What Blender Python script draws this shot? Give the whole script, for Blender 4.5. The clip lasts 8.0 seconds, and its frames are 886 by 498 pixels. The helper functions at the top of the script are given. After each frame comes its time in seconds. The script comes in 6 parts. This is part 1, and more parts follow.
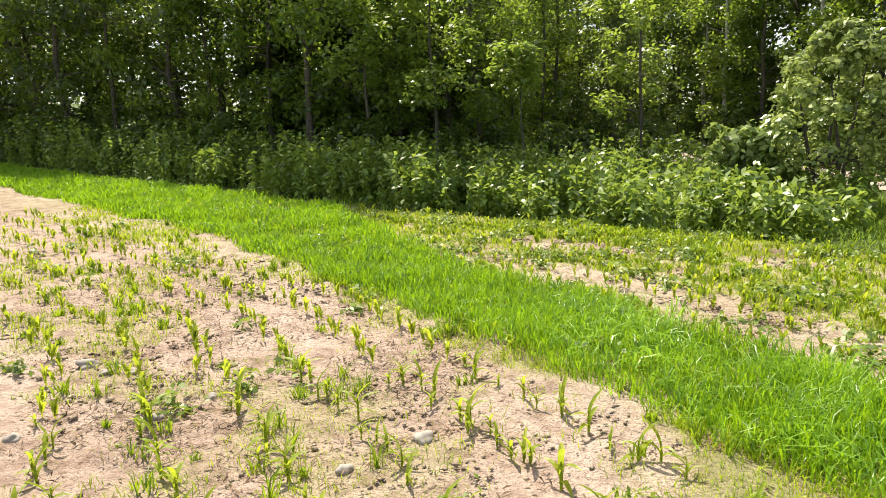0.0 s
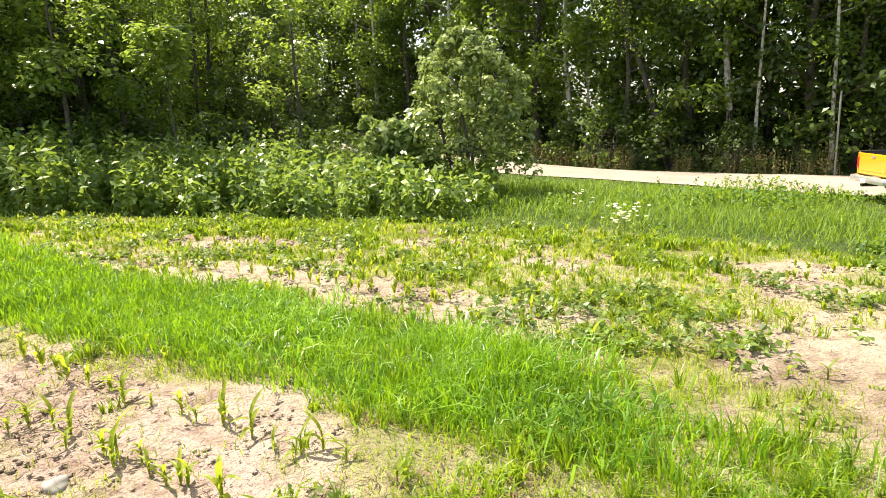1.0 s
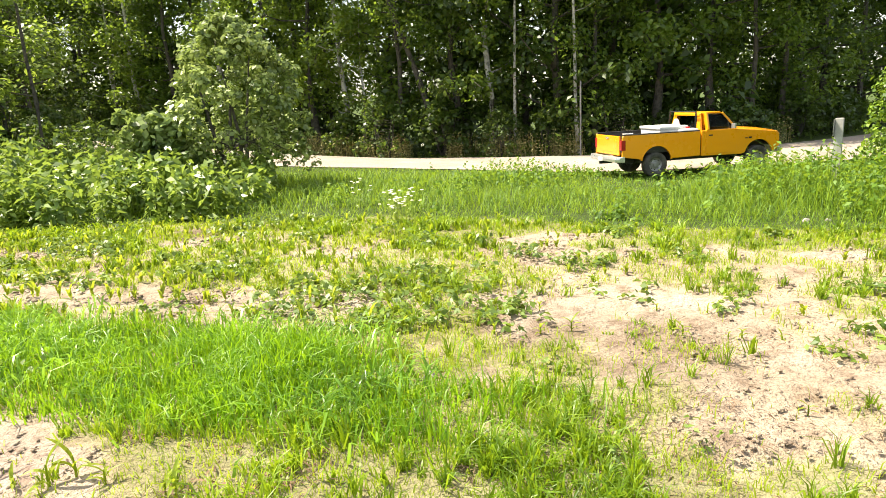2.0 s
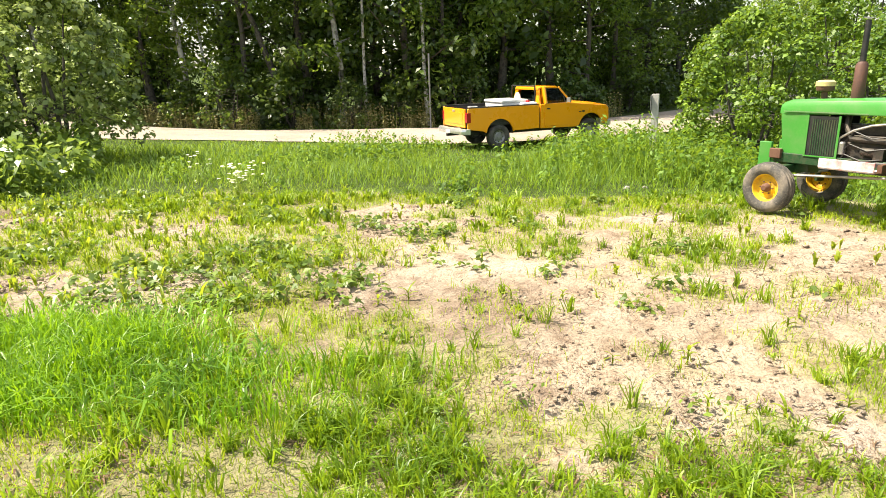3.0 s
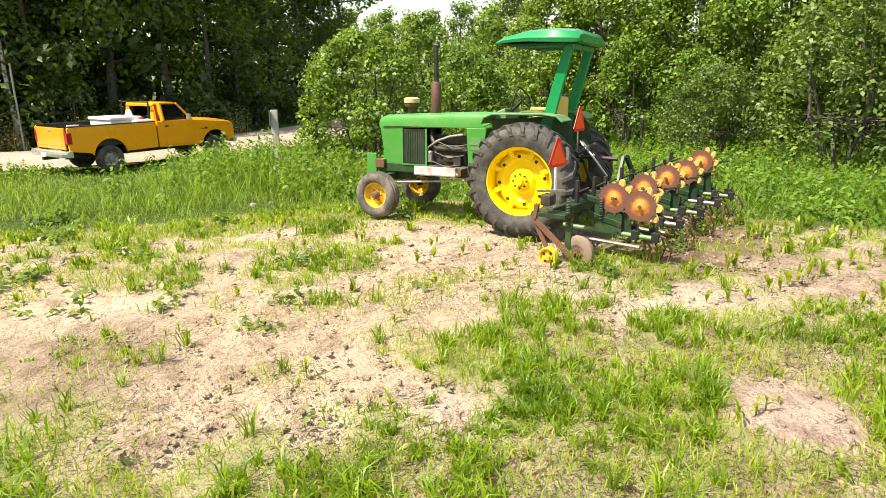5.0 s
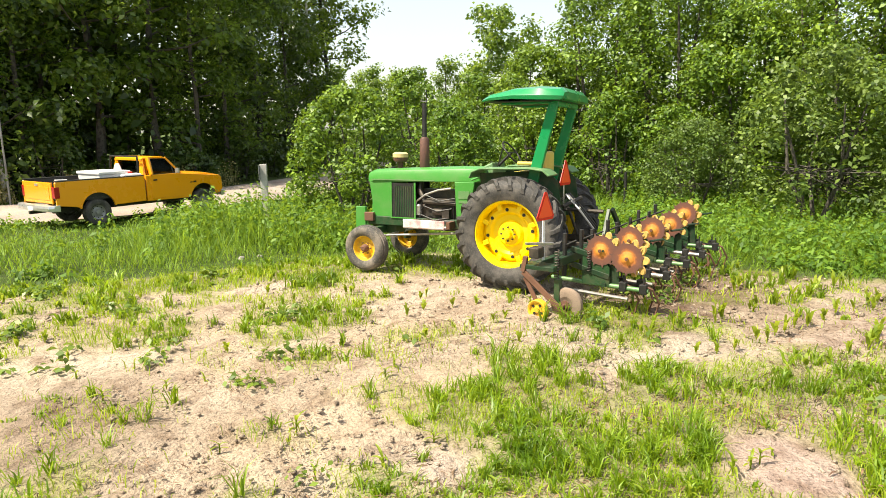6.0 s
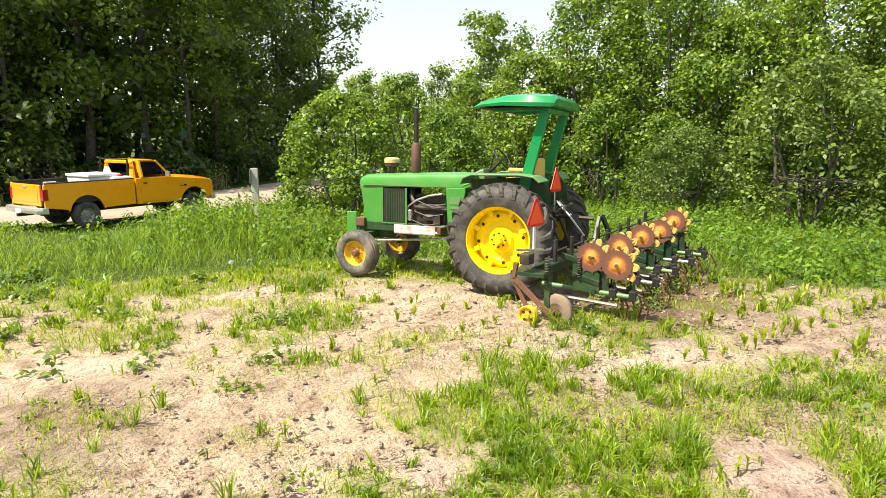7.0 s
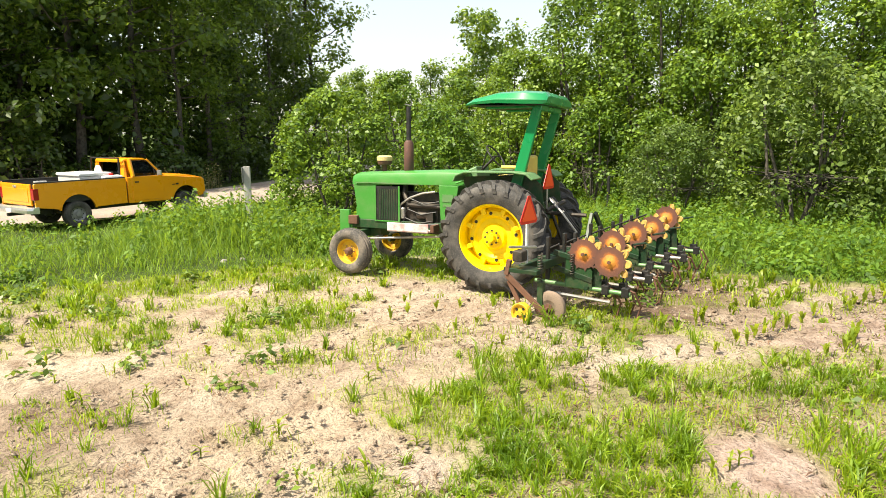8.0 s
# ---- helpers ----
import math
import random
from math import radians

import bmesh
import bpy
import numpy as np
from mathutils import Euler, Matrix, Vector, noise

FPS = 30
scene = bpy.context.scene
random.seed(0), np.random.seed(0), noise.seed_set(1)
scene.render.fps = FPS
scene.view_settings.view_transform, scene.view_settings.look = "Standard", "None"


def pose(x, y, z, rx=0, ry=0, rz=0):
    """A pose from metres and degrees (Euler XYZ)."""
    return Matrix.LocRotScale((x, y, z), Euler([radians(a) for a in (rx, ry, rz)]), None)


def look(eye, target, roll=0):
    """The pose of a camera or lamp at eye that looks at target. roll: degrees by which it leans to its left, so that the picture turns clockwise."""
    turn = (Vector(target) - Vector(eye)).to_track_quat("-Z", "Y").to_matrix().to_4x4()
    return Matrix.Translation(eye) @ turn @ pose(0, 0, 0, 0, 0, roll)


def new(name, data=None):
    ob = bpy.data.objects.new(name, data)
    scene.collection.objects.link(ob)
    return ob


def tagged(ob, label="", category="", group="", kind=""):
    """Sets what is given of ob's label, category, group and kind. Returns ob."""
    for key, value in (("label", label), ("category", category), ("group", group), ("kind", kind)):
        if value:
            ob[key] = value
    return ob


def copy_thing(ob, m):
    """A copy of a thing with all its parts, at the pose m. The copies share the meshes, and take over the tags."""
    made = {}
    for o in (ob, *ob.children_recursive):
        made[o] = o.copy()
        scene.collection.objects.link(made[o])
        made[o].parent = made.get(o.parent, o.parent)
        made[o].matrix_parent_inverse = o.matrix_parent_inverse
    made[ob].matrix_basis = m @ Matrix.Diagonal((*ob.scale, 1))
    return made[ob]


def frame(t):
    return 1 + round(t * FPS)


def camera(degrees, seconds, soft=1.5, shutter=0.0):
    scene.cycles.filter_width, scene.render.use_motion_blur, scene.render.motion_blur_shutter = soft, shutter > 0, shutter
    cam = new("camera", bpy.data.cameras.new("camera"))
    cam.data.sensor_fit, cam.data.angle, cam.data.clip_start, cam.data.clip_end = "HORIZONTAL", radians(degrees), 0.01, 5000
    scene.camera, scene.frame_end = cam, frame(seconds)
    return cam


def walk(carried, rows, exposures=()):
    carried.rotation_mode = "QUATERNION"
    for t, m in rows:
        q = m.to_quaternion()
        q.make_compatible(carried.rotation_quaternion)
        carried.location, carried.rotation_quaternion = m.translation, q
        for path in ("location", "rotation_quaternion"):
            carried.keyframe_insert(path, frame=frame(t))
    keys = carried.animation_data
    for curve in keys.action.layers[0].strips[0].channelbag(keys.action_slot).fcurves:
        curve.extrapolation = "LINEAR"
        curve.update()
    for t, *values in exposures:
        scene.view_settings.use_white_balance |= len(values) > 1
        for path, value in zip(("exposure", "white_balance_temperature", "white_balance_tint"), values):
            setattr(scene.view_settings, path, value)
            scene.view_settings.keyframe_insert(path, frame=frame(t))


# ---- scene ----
cam = camera(69.1, 8.0, 0.9)
PATH = [
    (0, (0.232, -0.287, 2.337), (-0.215, 1.636, 2.013), -2.3),
    (0.5, (0.346, -0.225, 2.357), (0.38, 1.743, 2.003), -2.6),
    (1, (0.46, -0.208, 2.358), (0.984, 1.683, 1.967), -2.2),
    (1.5, (0.617, -0.187, 2.317), (1.436, 1.589, 1.898), -2.8),
    (2, (0.634, -0.349, 2.311), (1.728, 1.265, 1.867), -3.1),
    (2.2, (0.689, -0.417, 2.305), (1.856, 1.139, 1.839), -2.7),
    (3.3, (0.885, -0.612, 2.305), (2.384, 0.602, 1.776), -2.1),
    (3.5, (0.975, -0.689, 2.3), (2.546, 0.441, 1.796), -2.2),
    (4, (1.051, -0.796, 2.259), (2.795, 0.025, 1.723), 0.2),
    (4.5, (1.112, -0.835, 2.279), (2.94, -0.263, 1.703), -1.0),
    (5, (1.094, -0.819, 2.317), (2.981, -0.418, 1.791), -0.8),
    (6.5, (1.044, -0.784, 2.361), (2.979, -0.411, 2.019), -0.9),
    (7, (1.044, -0.793, 2.36), (2.983, -0.455, 2.003), -0.3),
    (7.5, (1.037, -0.8, 2.356), (2.976, -0.471, 1.997), -0.6),
    (8, (1.041, -0.8, 2.359), (2.982, -0.482, 1.995), -0.5),
]
walk(cam, [(t, look(eye, target, roll)) for t, eye, target, roll in PATH], [(0, 0.94, 7300, 7), (1, 1.22, 7300, 7), (2, 1.32, 7300, 7), (3.5, 1.14, 7300, 7), (4.5, 1.04, 7300, 7), (8, 0.99, 7300, 7)])

# ---- light ----
SUN_AZ, SUN_EL = radians(-35), radians(59)
world = bpy.data.worlds.new("sky")
scene.world = world
world.use_nodes = True
wn = world.node_tree
sky = wn.nodes.new("ShaderNodeTexSky")
sky.sky_type, sky.sun_disc = "NISHITA", False
sky.sun_elevation, sky.sun_rotation = SUN_EL, SUN_AZ
sky.dust_density, sky.air_density = 2.0, 1.0
wn.nodes["Background"].inputs["Strength"].default_value = 0.12
haze = wn.nodes.new("ShaderNodeMix")
haze.data_type = "RGBA"
haze.inputs[0].default_value, haze.inputs[7].default_value = 0.25, (7.4, 7.4, 7.4, 1)
wn.links.new(sky.outputs["Color"], haze.inputs[6])
wn.links.new(haze.outputs[2], wn.nodes["Background"].inputs["Color"])
sun_data = bpy.data.lights.new("sun", "SUN")
sun_data.energy, sun_data.angle, sun_data.color = 5.0, radians(0.55), (1.0, 0.95, 0.86)
sun = new("sun", sun_data)
to_sun = Vector((math.sin(SUN_AZ) * math.cos(SUN_EL), math.cos(SUN_AZ) * math.cos(SUN_EL), math.sin(SUN_EL)))
sun.matrix_world = look(to_sun * 60, (0, 0, 0))

# ---- materials ----


def base_mat(name):
    m = bpy.data.materials.new(name)
    m.use_nodes = True
    nt = m.node_tree
    return m, nt, nt.nodes["Principled BSDF"]


def tex_noise(nt, scale, detail=4.0, rough=0.6, coords="Object"):
    tc = nt.nodes.new("ShaderNodeTexCoord")
    n = nt.nodes.new("ShaderNodeTexNoise")
    n.inputs["Scale"].default_value = scale
    n.inputs["Detail"].default_value = detail
    n.inputs["Roughness"].default_value = rough
    nt.links.new(tc.outputs[coords], n.inputs["Vector"])
    return n


def ramp(nt, src, stops):
    r = nt.nodes.new("ShaderNodeValToRGB")
    while len(r.color_ramp.elements) < len(stops):
        r.color_ramp.elements.new(0.5)
    for e, (p, c) in zip(r.color_ramp.elements, stops):
        e.position, e.color = p, (*c, 1)
    nt.links.new(src, r.inputs["Fac"])
    return r


def mixed(nt, fac, a, b, blend="MIX"):
    mx = nt.nodes.new("ShaderNodeMix")
    mx.data_type, mx.blend_type = "RGBA", blend
    for sock, v in ((mx.inputs[0], fac), (mx.inputs[6], a), (mx.inputs[7], b)):
        if isinstance(v, (int, float)):
            sock.default_value = v
        elif isinstance(v, tuple):
            sock.default_value = (*v, 1)
        else:
            nt.links.new(v, sock)
    return mx.outputs[2]


def bump(nt, bsdf, src, strength, dist):
    b = nt.nodes.new("ShaderNodeBump")
    b.inputs["Strength"].default_value, b.inputs["Distance"].default_value = strength, dist
    nt.links.new(src, b.inputs["Height"])
    nt.links.new(b.outputs["Normal"], bsdf.inputs["Normal"])


def worn(name, color, dirt, rough=0.5, metal=0.0, scale=6.0, amount=0.5, coat=0.0):
    """Paint, rubber or metal with dust and wear at two scales."""
    m, nt, p = base_mat(name)
    big, fine = tex_noise(nt, scale), tex_noise(nt, scale * 9, 3)
    f = ramp(nt, big.outputs["Fac"], [(0.45, (0, 0, 0)), (0.75, (amount, amount, amount))])
    f2 = ramp(nt, fine.outputs["Fac"], [(0.5, (0, 0, 0)), (0.8, (amount * 0.6,) * 3)])
    c = mixed(nt, f.outputs["Color"], color, dirt)
    c = mixed(nt, f2.outputs["Color"], c, dirt)
    nt.links.new(c, p.inputs["Base Color"])
    rr = nt.nodes.new("ShaderNodeMath")
    rr.operation = "MULTIPLY_ADD"
    nt.links.new(big.outputs["Fac"], rr.inputs[0])
    rr.inputs[1].default_value, rr.inputs[2].default_value = 0.3, rough - 0.15
    nt.links.new(rr.outputs[0], p.inputs["Roughness"])
    p.inputs["Metallic"].default_value = metal
    p.inputs["Coat Weight"].default_value = coat
    bump(nt, p, fine.outputs["Fac"], 0.15, 0.004)
    return m


def foliage(name, dark, light, trans, rough=0.45, through_light=0.4):
    """Leaves that let light through, each with a tint of its own."""
    m, nt, p = base_mat(name)
    geo = nt.nodes.new("ShaderNodeNewGeometry")
    obj = nt.nodes.new("ShaderNodeObjectInfo")
    n = tex_noise(nt, 0.9, 2)
    c = mixed(nt, geo.outputs["Random Per Island"], dark, light)
    tint = ramp(nt, n.outputs["Fac"], [(0.32, (0.55, 0.66, 0.55)), (0.66, (1.15, 1.1, 1.0))])
    c = mixed(nt, 1.0, c, tint.outputs["Color"], "MULTIPLY")
    tint2 = ramp(nt, obj.outputs["Random"], [(0.0, (0.78, 0.86, 0.8)), (1.0, (1.15, 1.08, 0.95))])
    c = mixed(nt, 1.0, c, tint2.outputs["Color"], "MULTIPLY")
    nt.links.new(c, p.inputs["Base Color"])
    p.inputs["Roughness"].default_value = rough
    p.inputs["Specular IOR Level"].default_value = 0.5
    t = nt.nodes.new("ShaderNodeBsdfTranslucent")
    t.inputs["Color"].default_value = (*trans, 1)
    nt.links.new(mixed(nt, 0.5, c, trans), t.inputs["Color"])
    mx = nt.nodes.new("ShaderNodeMixShader")
    mx.inputs[0].default_value = through_light
    nt.links.new(p.outputs[0], mx.inputs[1])
    nt.links.new(t.outputs[0], mx.inputs[2])
    nt.links.new(mx.outputs[0], nt.nodes["Material Output"].inputs["Surface"])
    return m


def soil_mat():
    m, nt, p = base_mat("sandy_soil")
    at = nt.nodes.new("ShaderNodeAttribute")
    at.attribute_name = "turf"
    big, mid, fine = tex_noise(nt, 0.35, 5), tex_noise(nt, 3.5, 6, 0.65), tex_noise(nt, 38, 5, 0.7)
    clodn = tex_noise(nt, 14, 4, 0.75)
    c = ramp(nt, big.outputs["Fac"], [(0.3, (0.40, 0.31, 0.23)), (0.5, (0.49, 0.395, 0.305)), (0.70, (0.59, 0.50, 0.40))])
    c2 = ramp(nt, mid.outputs["Fac"], [(0.30, (0.55, 0.49, 0.45)), (0.52, (1, 1, 1)), (0.8, (1.12, 1.1, 1.08))])
    c = mixed(nt, 1.0, c.outputs["Color"], c2.outputs["Color"], "MULTIPLY")
    c3 = ramp(nt, fine.outputs["Fac"], [(0.32, (0.45, 0.41, 0.38)), (0.52, (1, 1, 1))])
    c = mixed(nt, 0.8, c, c3.outputs["Color"], "MULTIPLY")
    # darkens moist soil and the painted shade below the cultivator
    wet_shade = nt.nodes.new("ShaderNodeAttribute")
    wet_shade.attribute_name = "moist"
    c = mixed(nt, wet_shade.outputs["Fac"], c, mixed(nt, 1.0, c, (0.42, 0.36, 0.33), "MULTIPLY"))
    sand = nt.nodes.new("ShaderNodeAttribute")
    sand.attribute_name = "sand"
    c = mixed(nt, sand.outputs["Fac"], c, mixed(nt, 1.0, c, (1.1, 1.07, 1.02), "MULTIPLY"))
    clay = nt.nodes.new("ShaderNodeAttribute")
    clay.attribute_name = "clay"
    c = mixed(nt, clay.outputs["Fac"], c, mixed(nt, 1.0, c, (0.98, 0.92, 1.0), "MULTIPLY"))
    green = ramp(nt, mid.outputs["Fac"], [(0.3, (0.8, 0.8, 0.8)), (0.7, (1.15, 1.15, 1.15))])
    thatch = ramp(nt, at.outputs["Fac"], [(0.5, (0.30, 0.31, 0.10)), (0.85, (0.065, 0.095, 0.025))])
    tinted = mixed(nt, 1.0, thatch.outputs["Color"], green.outputs["Color"], "MULTIPLY")
    c = mixed(nt, at.outputs["Fac"], c, tinted)
    nt.links.new(c, p.inputs["Base Color"])
    p.inputs["Roughness"].default_value = 0.95
    p.inputs["Specular IOR Level"].default_value = 0.15
    add = nt.nodes.new("ShaderNodeMath")
    add.operation = "MULTIPLY_ADD"
    nt.links.new(fine.outputs["Fac"], add.inputs[0])
    add.inputs[1].default_value = 0.5
    nt.links.new(clodn.outputs["Fac"], add.inputs[2])
    vor = nt.nodes.new("ShaderNodeTexVoronoi")
    vor.inputs["Scale"].default_value = 15
    warp = nt.nodes.new("ShaderNodeMix")
    warp.data_type = "VECTOR"
    warp.inputs[0].default_value = 0.12
    tcv = nt.nodes.new("ShaderNodeTexCoord")
    nt.links.new(tcv.outputs["Object"], warp.inputs[4])
    nt.links.new(clodn.outputs["Color"], warp.inputs[5])
    nt.links.new(warp.outputs[1], vor.inputs["Vector"])
    lump = nt.nodes.new("ShaderNodeMath")
    lump.operation = "MULTIPLY_ADD"
    nt.links.new(vor.outputs["Distance"], lump.inputs[0])
    lump.inputs[1].default_value = -0.5
    nt.links.new(add.outputs[0], lump.inputs[2])
    bump(nt, p, lump.outputs[0], 0.9, 0.075)
    return m


def gravel_mat():
    m, nt, p = base_mat("gravel")
    tc = nt.nodes.new("ShaderNodeTexCoord")
    v = nt.nodes.new("ShaderNodeTexVoronoi")
    v.inputs["Scale"].default_value = 28
    nt.links.new(tc.outputs["Object"], v.inputs["Vector"])
    big = tex_noise(nt, 0.6, 5)
    c = ramp(nt, big.outputs["Fac"], [(0.3, (0.25, 0.20, 0.165)), (0.7, (0.37, 0.31, 0.26))])
    c2 = mixed(nt, 0.3, c.outputs["Color"], v.outputs["Color"], "SOFT_LIGHT")
    nt.links.new(c2, p.inputs["Base Color"])
    p.inputs["Roughness"].default_value = 0.9
    bump(nt, p, v.outputs["Distance"], 0.6, 0.02)
    return m


def bark_mat(name, a, b, scale):
    m, nt, p = base_mat(name)
    n = tex_noise(nt, scale, 5, 0.7)
    fine = tex_noise(nt, scale * 6, 3)
    c = ramp(nt, n.outputs["Fac"], [(0.38, b), (0.52, a)])
    nt.links.new(c.outputs["Color"], p.inputs["Base Color"])
    p.inputs["Roughness"].default_value = 0.85
    bump(nt, p, fine.outputs["Fac"], 0.6, 0.02)
    return m


def disc_mat():
    """Rust, polished orange round the hub."""
    m, nt, p = base_mat("disc_rust")
    tc = nt.nodes.new("ShaderNodeTexCoord")
    ln = nt.nodes.new("ShaderNodeVectorMath")
    ln.operation = "LENGTH"
    nt.links.new(tc.outputs["Object"], ln.inputs[0])
    n = tex_noise(nt, 16, 5, 0.7)
    add = nt.nodes.new("ShaderNodeMath")
    add.operation = "MULTIPLY_ADD"
    nt.links.new(n.outputs["Fac"], add.inputs[0])
    add.inputs[1].default_value = 0.11
    nt.links.new(ln.outputs["Value"], add.inputs[2])
    c = ramp(nt, add.outputs[0], [(0.08, (0.74, 0.33, 0.05)), (0.135, (0.50, 0.17, 0.03)), (0.18, (0.17, 0.065, 0.04)), (0.28, (0.10, 0.05, 0.04))])
    nt.links.new(c.outputs["Color"], p.inputs["Base Color"])
    p.inputs["Roughness"].default_value = 0.68
    bump(nt, p, n.outputs["Fac"], 0.4, 0.004)
    return m



M_SOIL, M_GRAVEL = soil_mat(), gravel_mat()
M_BARK = bark_mat("grey_bark", (0.085, 0.075, 0.06), (0.03, 0.025, 0.02), 9)
M_BIRCH = bark_mat("birch_bark", (0.50, 0.485, 0.45), (0.10, 0.09, 0.08), 5)
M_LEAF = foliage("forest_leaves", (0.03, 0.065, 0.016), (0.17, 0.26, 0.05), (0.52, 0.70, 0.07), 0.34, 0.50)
# lit and shaded leaf greens: sunny thicket painted lighter, the wood's inside darker
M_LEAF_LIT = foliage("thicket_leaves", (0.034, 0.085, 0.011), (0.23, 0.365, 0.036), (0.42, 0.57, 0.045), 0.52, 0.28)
M_LEAF_SHADED = foliage("undergrowth_leaves", (0.018, 0.042, 0.011), (0.095, 0.155, 0.032), (0.34, 0.48, 0.055), 0.36, 0.38)
M_BROAD = foliage("broad_oat_blades", (0.10, 0.23, 0.025), (0.28, 0.47, 0.075), (0.44, 0.70, 0.06), 0.38, 0.40)
M_WILLOW = foliage("willow_leaves", (0.035, 0.075, 0.015), (0.17, 0.26, 0.05), (0.36, 0.48, 0.07), 0.55, 0.28)
# pale green with the sunlight on the wood's edge painted in
M_MAPLE = foliage("maple_leaves", (0.07, 0.13, 0.025), (0.28, 0.38, 0.09), (0.50, 0.64, 0.08), 0.36, 0.48)
M_APPLE = foliage("apple_leaves", (0.05, 0.09, 0.025), (0.42, 0.52, 0.20), (0.42, 0.54, 0.12), 0.36, 0.32)
M_WEED = foliage("weed_leaves", (0.06, 0.12, 0.025), (0.32, 0.44, 0.10), (0.46, 0.58, 0.08), 0.4, 0.40)
M_HERB = foliage("herb_leaves", (0.06, 0.12, 0.018), (0.25, 0.35, 0.06), (0.46, 0.56, 0.06), 0.45, 0.36)
M_GRASS = foliage("grass_blades", (0.15, 0.25, 0.014), (0.38, 0.50, 0.04), (0.60, 0.70, 0.04), 0.5, 0.42)
M_TUFT = foliage("tuft_blades", (0.09, 0.18, 0.010), (0.32, 0.45, 0.03), (0.52, 0.66, 0.03), 0.42, 0.42)
M_OATS = foliage("oat_blades", (0.12, 0.26, 0.010), (0.27, 0.46, 0.022), (0.50, 0.74, 0.03), 0.45, 0.45)
M_BANK = foliage("bank_grass", (0.07, 0.155, 0.015), (0.22, 0.365, 0.036), (0.48, 0.62, 0.05), 0.62, 0.42)
M_CORN = foliage("corn_leaf", (0.17, 0.26, 0.02), (0.38, 0.46, 0.05), (0.64, 0.70, 0.05), 0.45, 0.52)
M_STRAW = foliage("seed_heads", (0.26, 0.24, 0.10), (0.48, 0.44, 0.24), (0.55, 0.5, 0.22), 0.6, 0.3)
M_LITTER = foliage("dead_stalks", (0.06, 0.032, 0.024), (0.22, 0.14, 0.10), (0.2, 0.14, 0.08), 0.8, 0.1)
M_PETAL = foliage("white_petals", (0.72, 0.72, 0.68), (0.85, 0.85, 0.8), (0.8, 0.8, 0.75), 0.6, 0.3)
M_STONE = worn("field_stone", (0.30, 0.27, 0.25), (0.17, 0.14, 0.12), 0.85, 0, 9, 0.7)
M_GREEN = worn("tractor_green", (0.055, 0.26, 0.045), (0.15, 0.25, 0.10), 0.36, 0, 3, 0.45)
M_GREEN_NEW = worn("canopy_green", (0.0, 0.24, 0.075), (0.02, 0.2, 0.07), 0.28, 0, 2, 0.3, 0.4)
M_GREEN_FADED = worn("faded_green", (0.11, 0.24, 0.09), (0.22, 0.25, 0.16), 0.4, 0, 3, 0.5)
M_GREEN_DARK = worn("implement_green", (0.012, 0.058, 0.018), (0.12, 0.09, 0.055), 0.5, 0, 6, 0.6)
M_IMPL = worn("oily_implement_green", (0.008, 0.036, 0.014), (0.075, 0.058, 0.038), 0.5, 0, 6, 0.6)
M_YELLOW = worn("wheel_yellow", (0.93, 0.67, 0.012), (0.66, 0.45, 0.06), 0.36, 0, 4, 0.3)
M_OCHRE = worn("rusty_wheel_yellow", (0.78, 0.48, 0.03), (0.40, 0.19, 0.05), 0.55, 0, 9, 0.8)
M_TRUCK = worn("truck_yellow", (0.92, 0.36, 0.012), (0.80, 0.31, 0.025), 0.3, 0, 1.5, 0.3, 0.5)
M_RUBBER = worn("tyre_rubber", (0.042, 0.040, 0.038), (0.18, 0.16, 0.14), 0.75, 0, 5, 0.7)
M_DUSTY = worn("dusty_tyre", (0.07, 0.065, 0.06), (0.30, 0.25, 0.20), 0.85, 0, 4, 0.9)
M_CAKED = worn("caked_soil", (0.26, 0.19, 0.14), (0.12, 0.09, 0.07), 0.9, 0, 7, 0.8)
M_BLACK = worn("black_paint", (0.015, 0.015, 0.015), (0.06, 0.055, 0.05), 0.5, 0, 5, 0.5)
M_IRON = worn("greasy_iron", (0.05, 0.045, 0.04), (0.14, 0.11, 0.08), 0.55, 0.5, 8, 0.7)
M_STEEL = worn("bare_steel", (0.45, 0.44, 0.42), (0.20, 0.16, 0.12), 0.4, 0.8, 7, 0.7)
M_RUST = worn("rusty_steel", (0.17, 0.085, 0.055), (0.11, 0.05, 0.03), 0.75, 0.2, 7, 0.8)
M_RUSTPLATE = worn("rust_orange", (0.50, 0.20, 0.035), (0.28, 0.11, 0.035), 0.7, 0.1, 9, 0.7)
M_MUFFLER = worn("muffler_brown", (0.10, 0.05, 0.04), (0.17, 0.08, 0.05), 0.7, 0.2, 8, 0.7)
M_CHROME = worn("dull_chrome", (0.74, 0.74, 0.74), (0.34, 0.31, 0.27), 0.32, 0.75, 5, 0.4)
M_WHITE = worn("white_plastic", (0.74, 0.74, 0.73), (0.5, 0.48, 0.44), 0.45, 0, 4, 0.4)
M_GREY = worn("grey_steel", (0.30, 0.30, 0.30), (0.18, 0.16, 0.14), 0.5, 0.3, 5, 0.5)
M_RED = worn("sign_red", (0.62, 0.015, 0.01), (0.5, 0.03, 0.02), 0.4, 0, 4, 0.3)
M_ORANGE = worn("sign_orange", (0.90, 0.09, 0.02), (0.8, 0.12, 0.05), 0.45, 0, 4, 0.3)
M_LAMP_RED = worn("tail_lamp_red", (0.35, 0.01, 0.01), (0.3, 0.02, 0.02), 0.2, 0, 4, 0.2)
M_SEAT = worn("yellow_vinyl", (0.72, 0.55, 0.12), (0.5, 0.38, 0.12), 0.5, 0, 5, 0.4)
M_CREAM = worn("cream_paint", (0.62, 0.50, 0.22), (0.35, 0.27, 0.15), 0.5, 0, 6, 0.6)
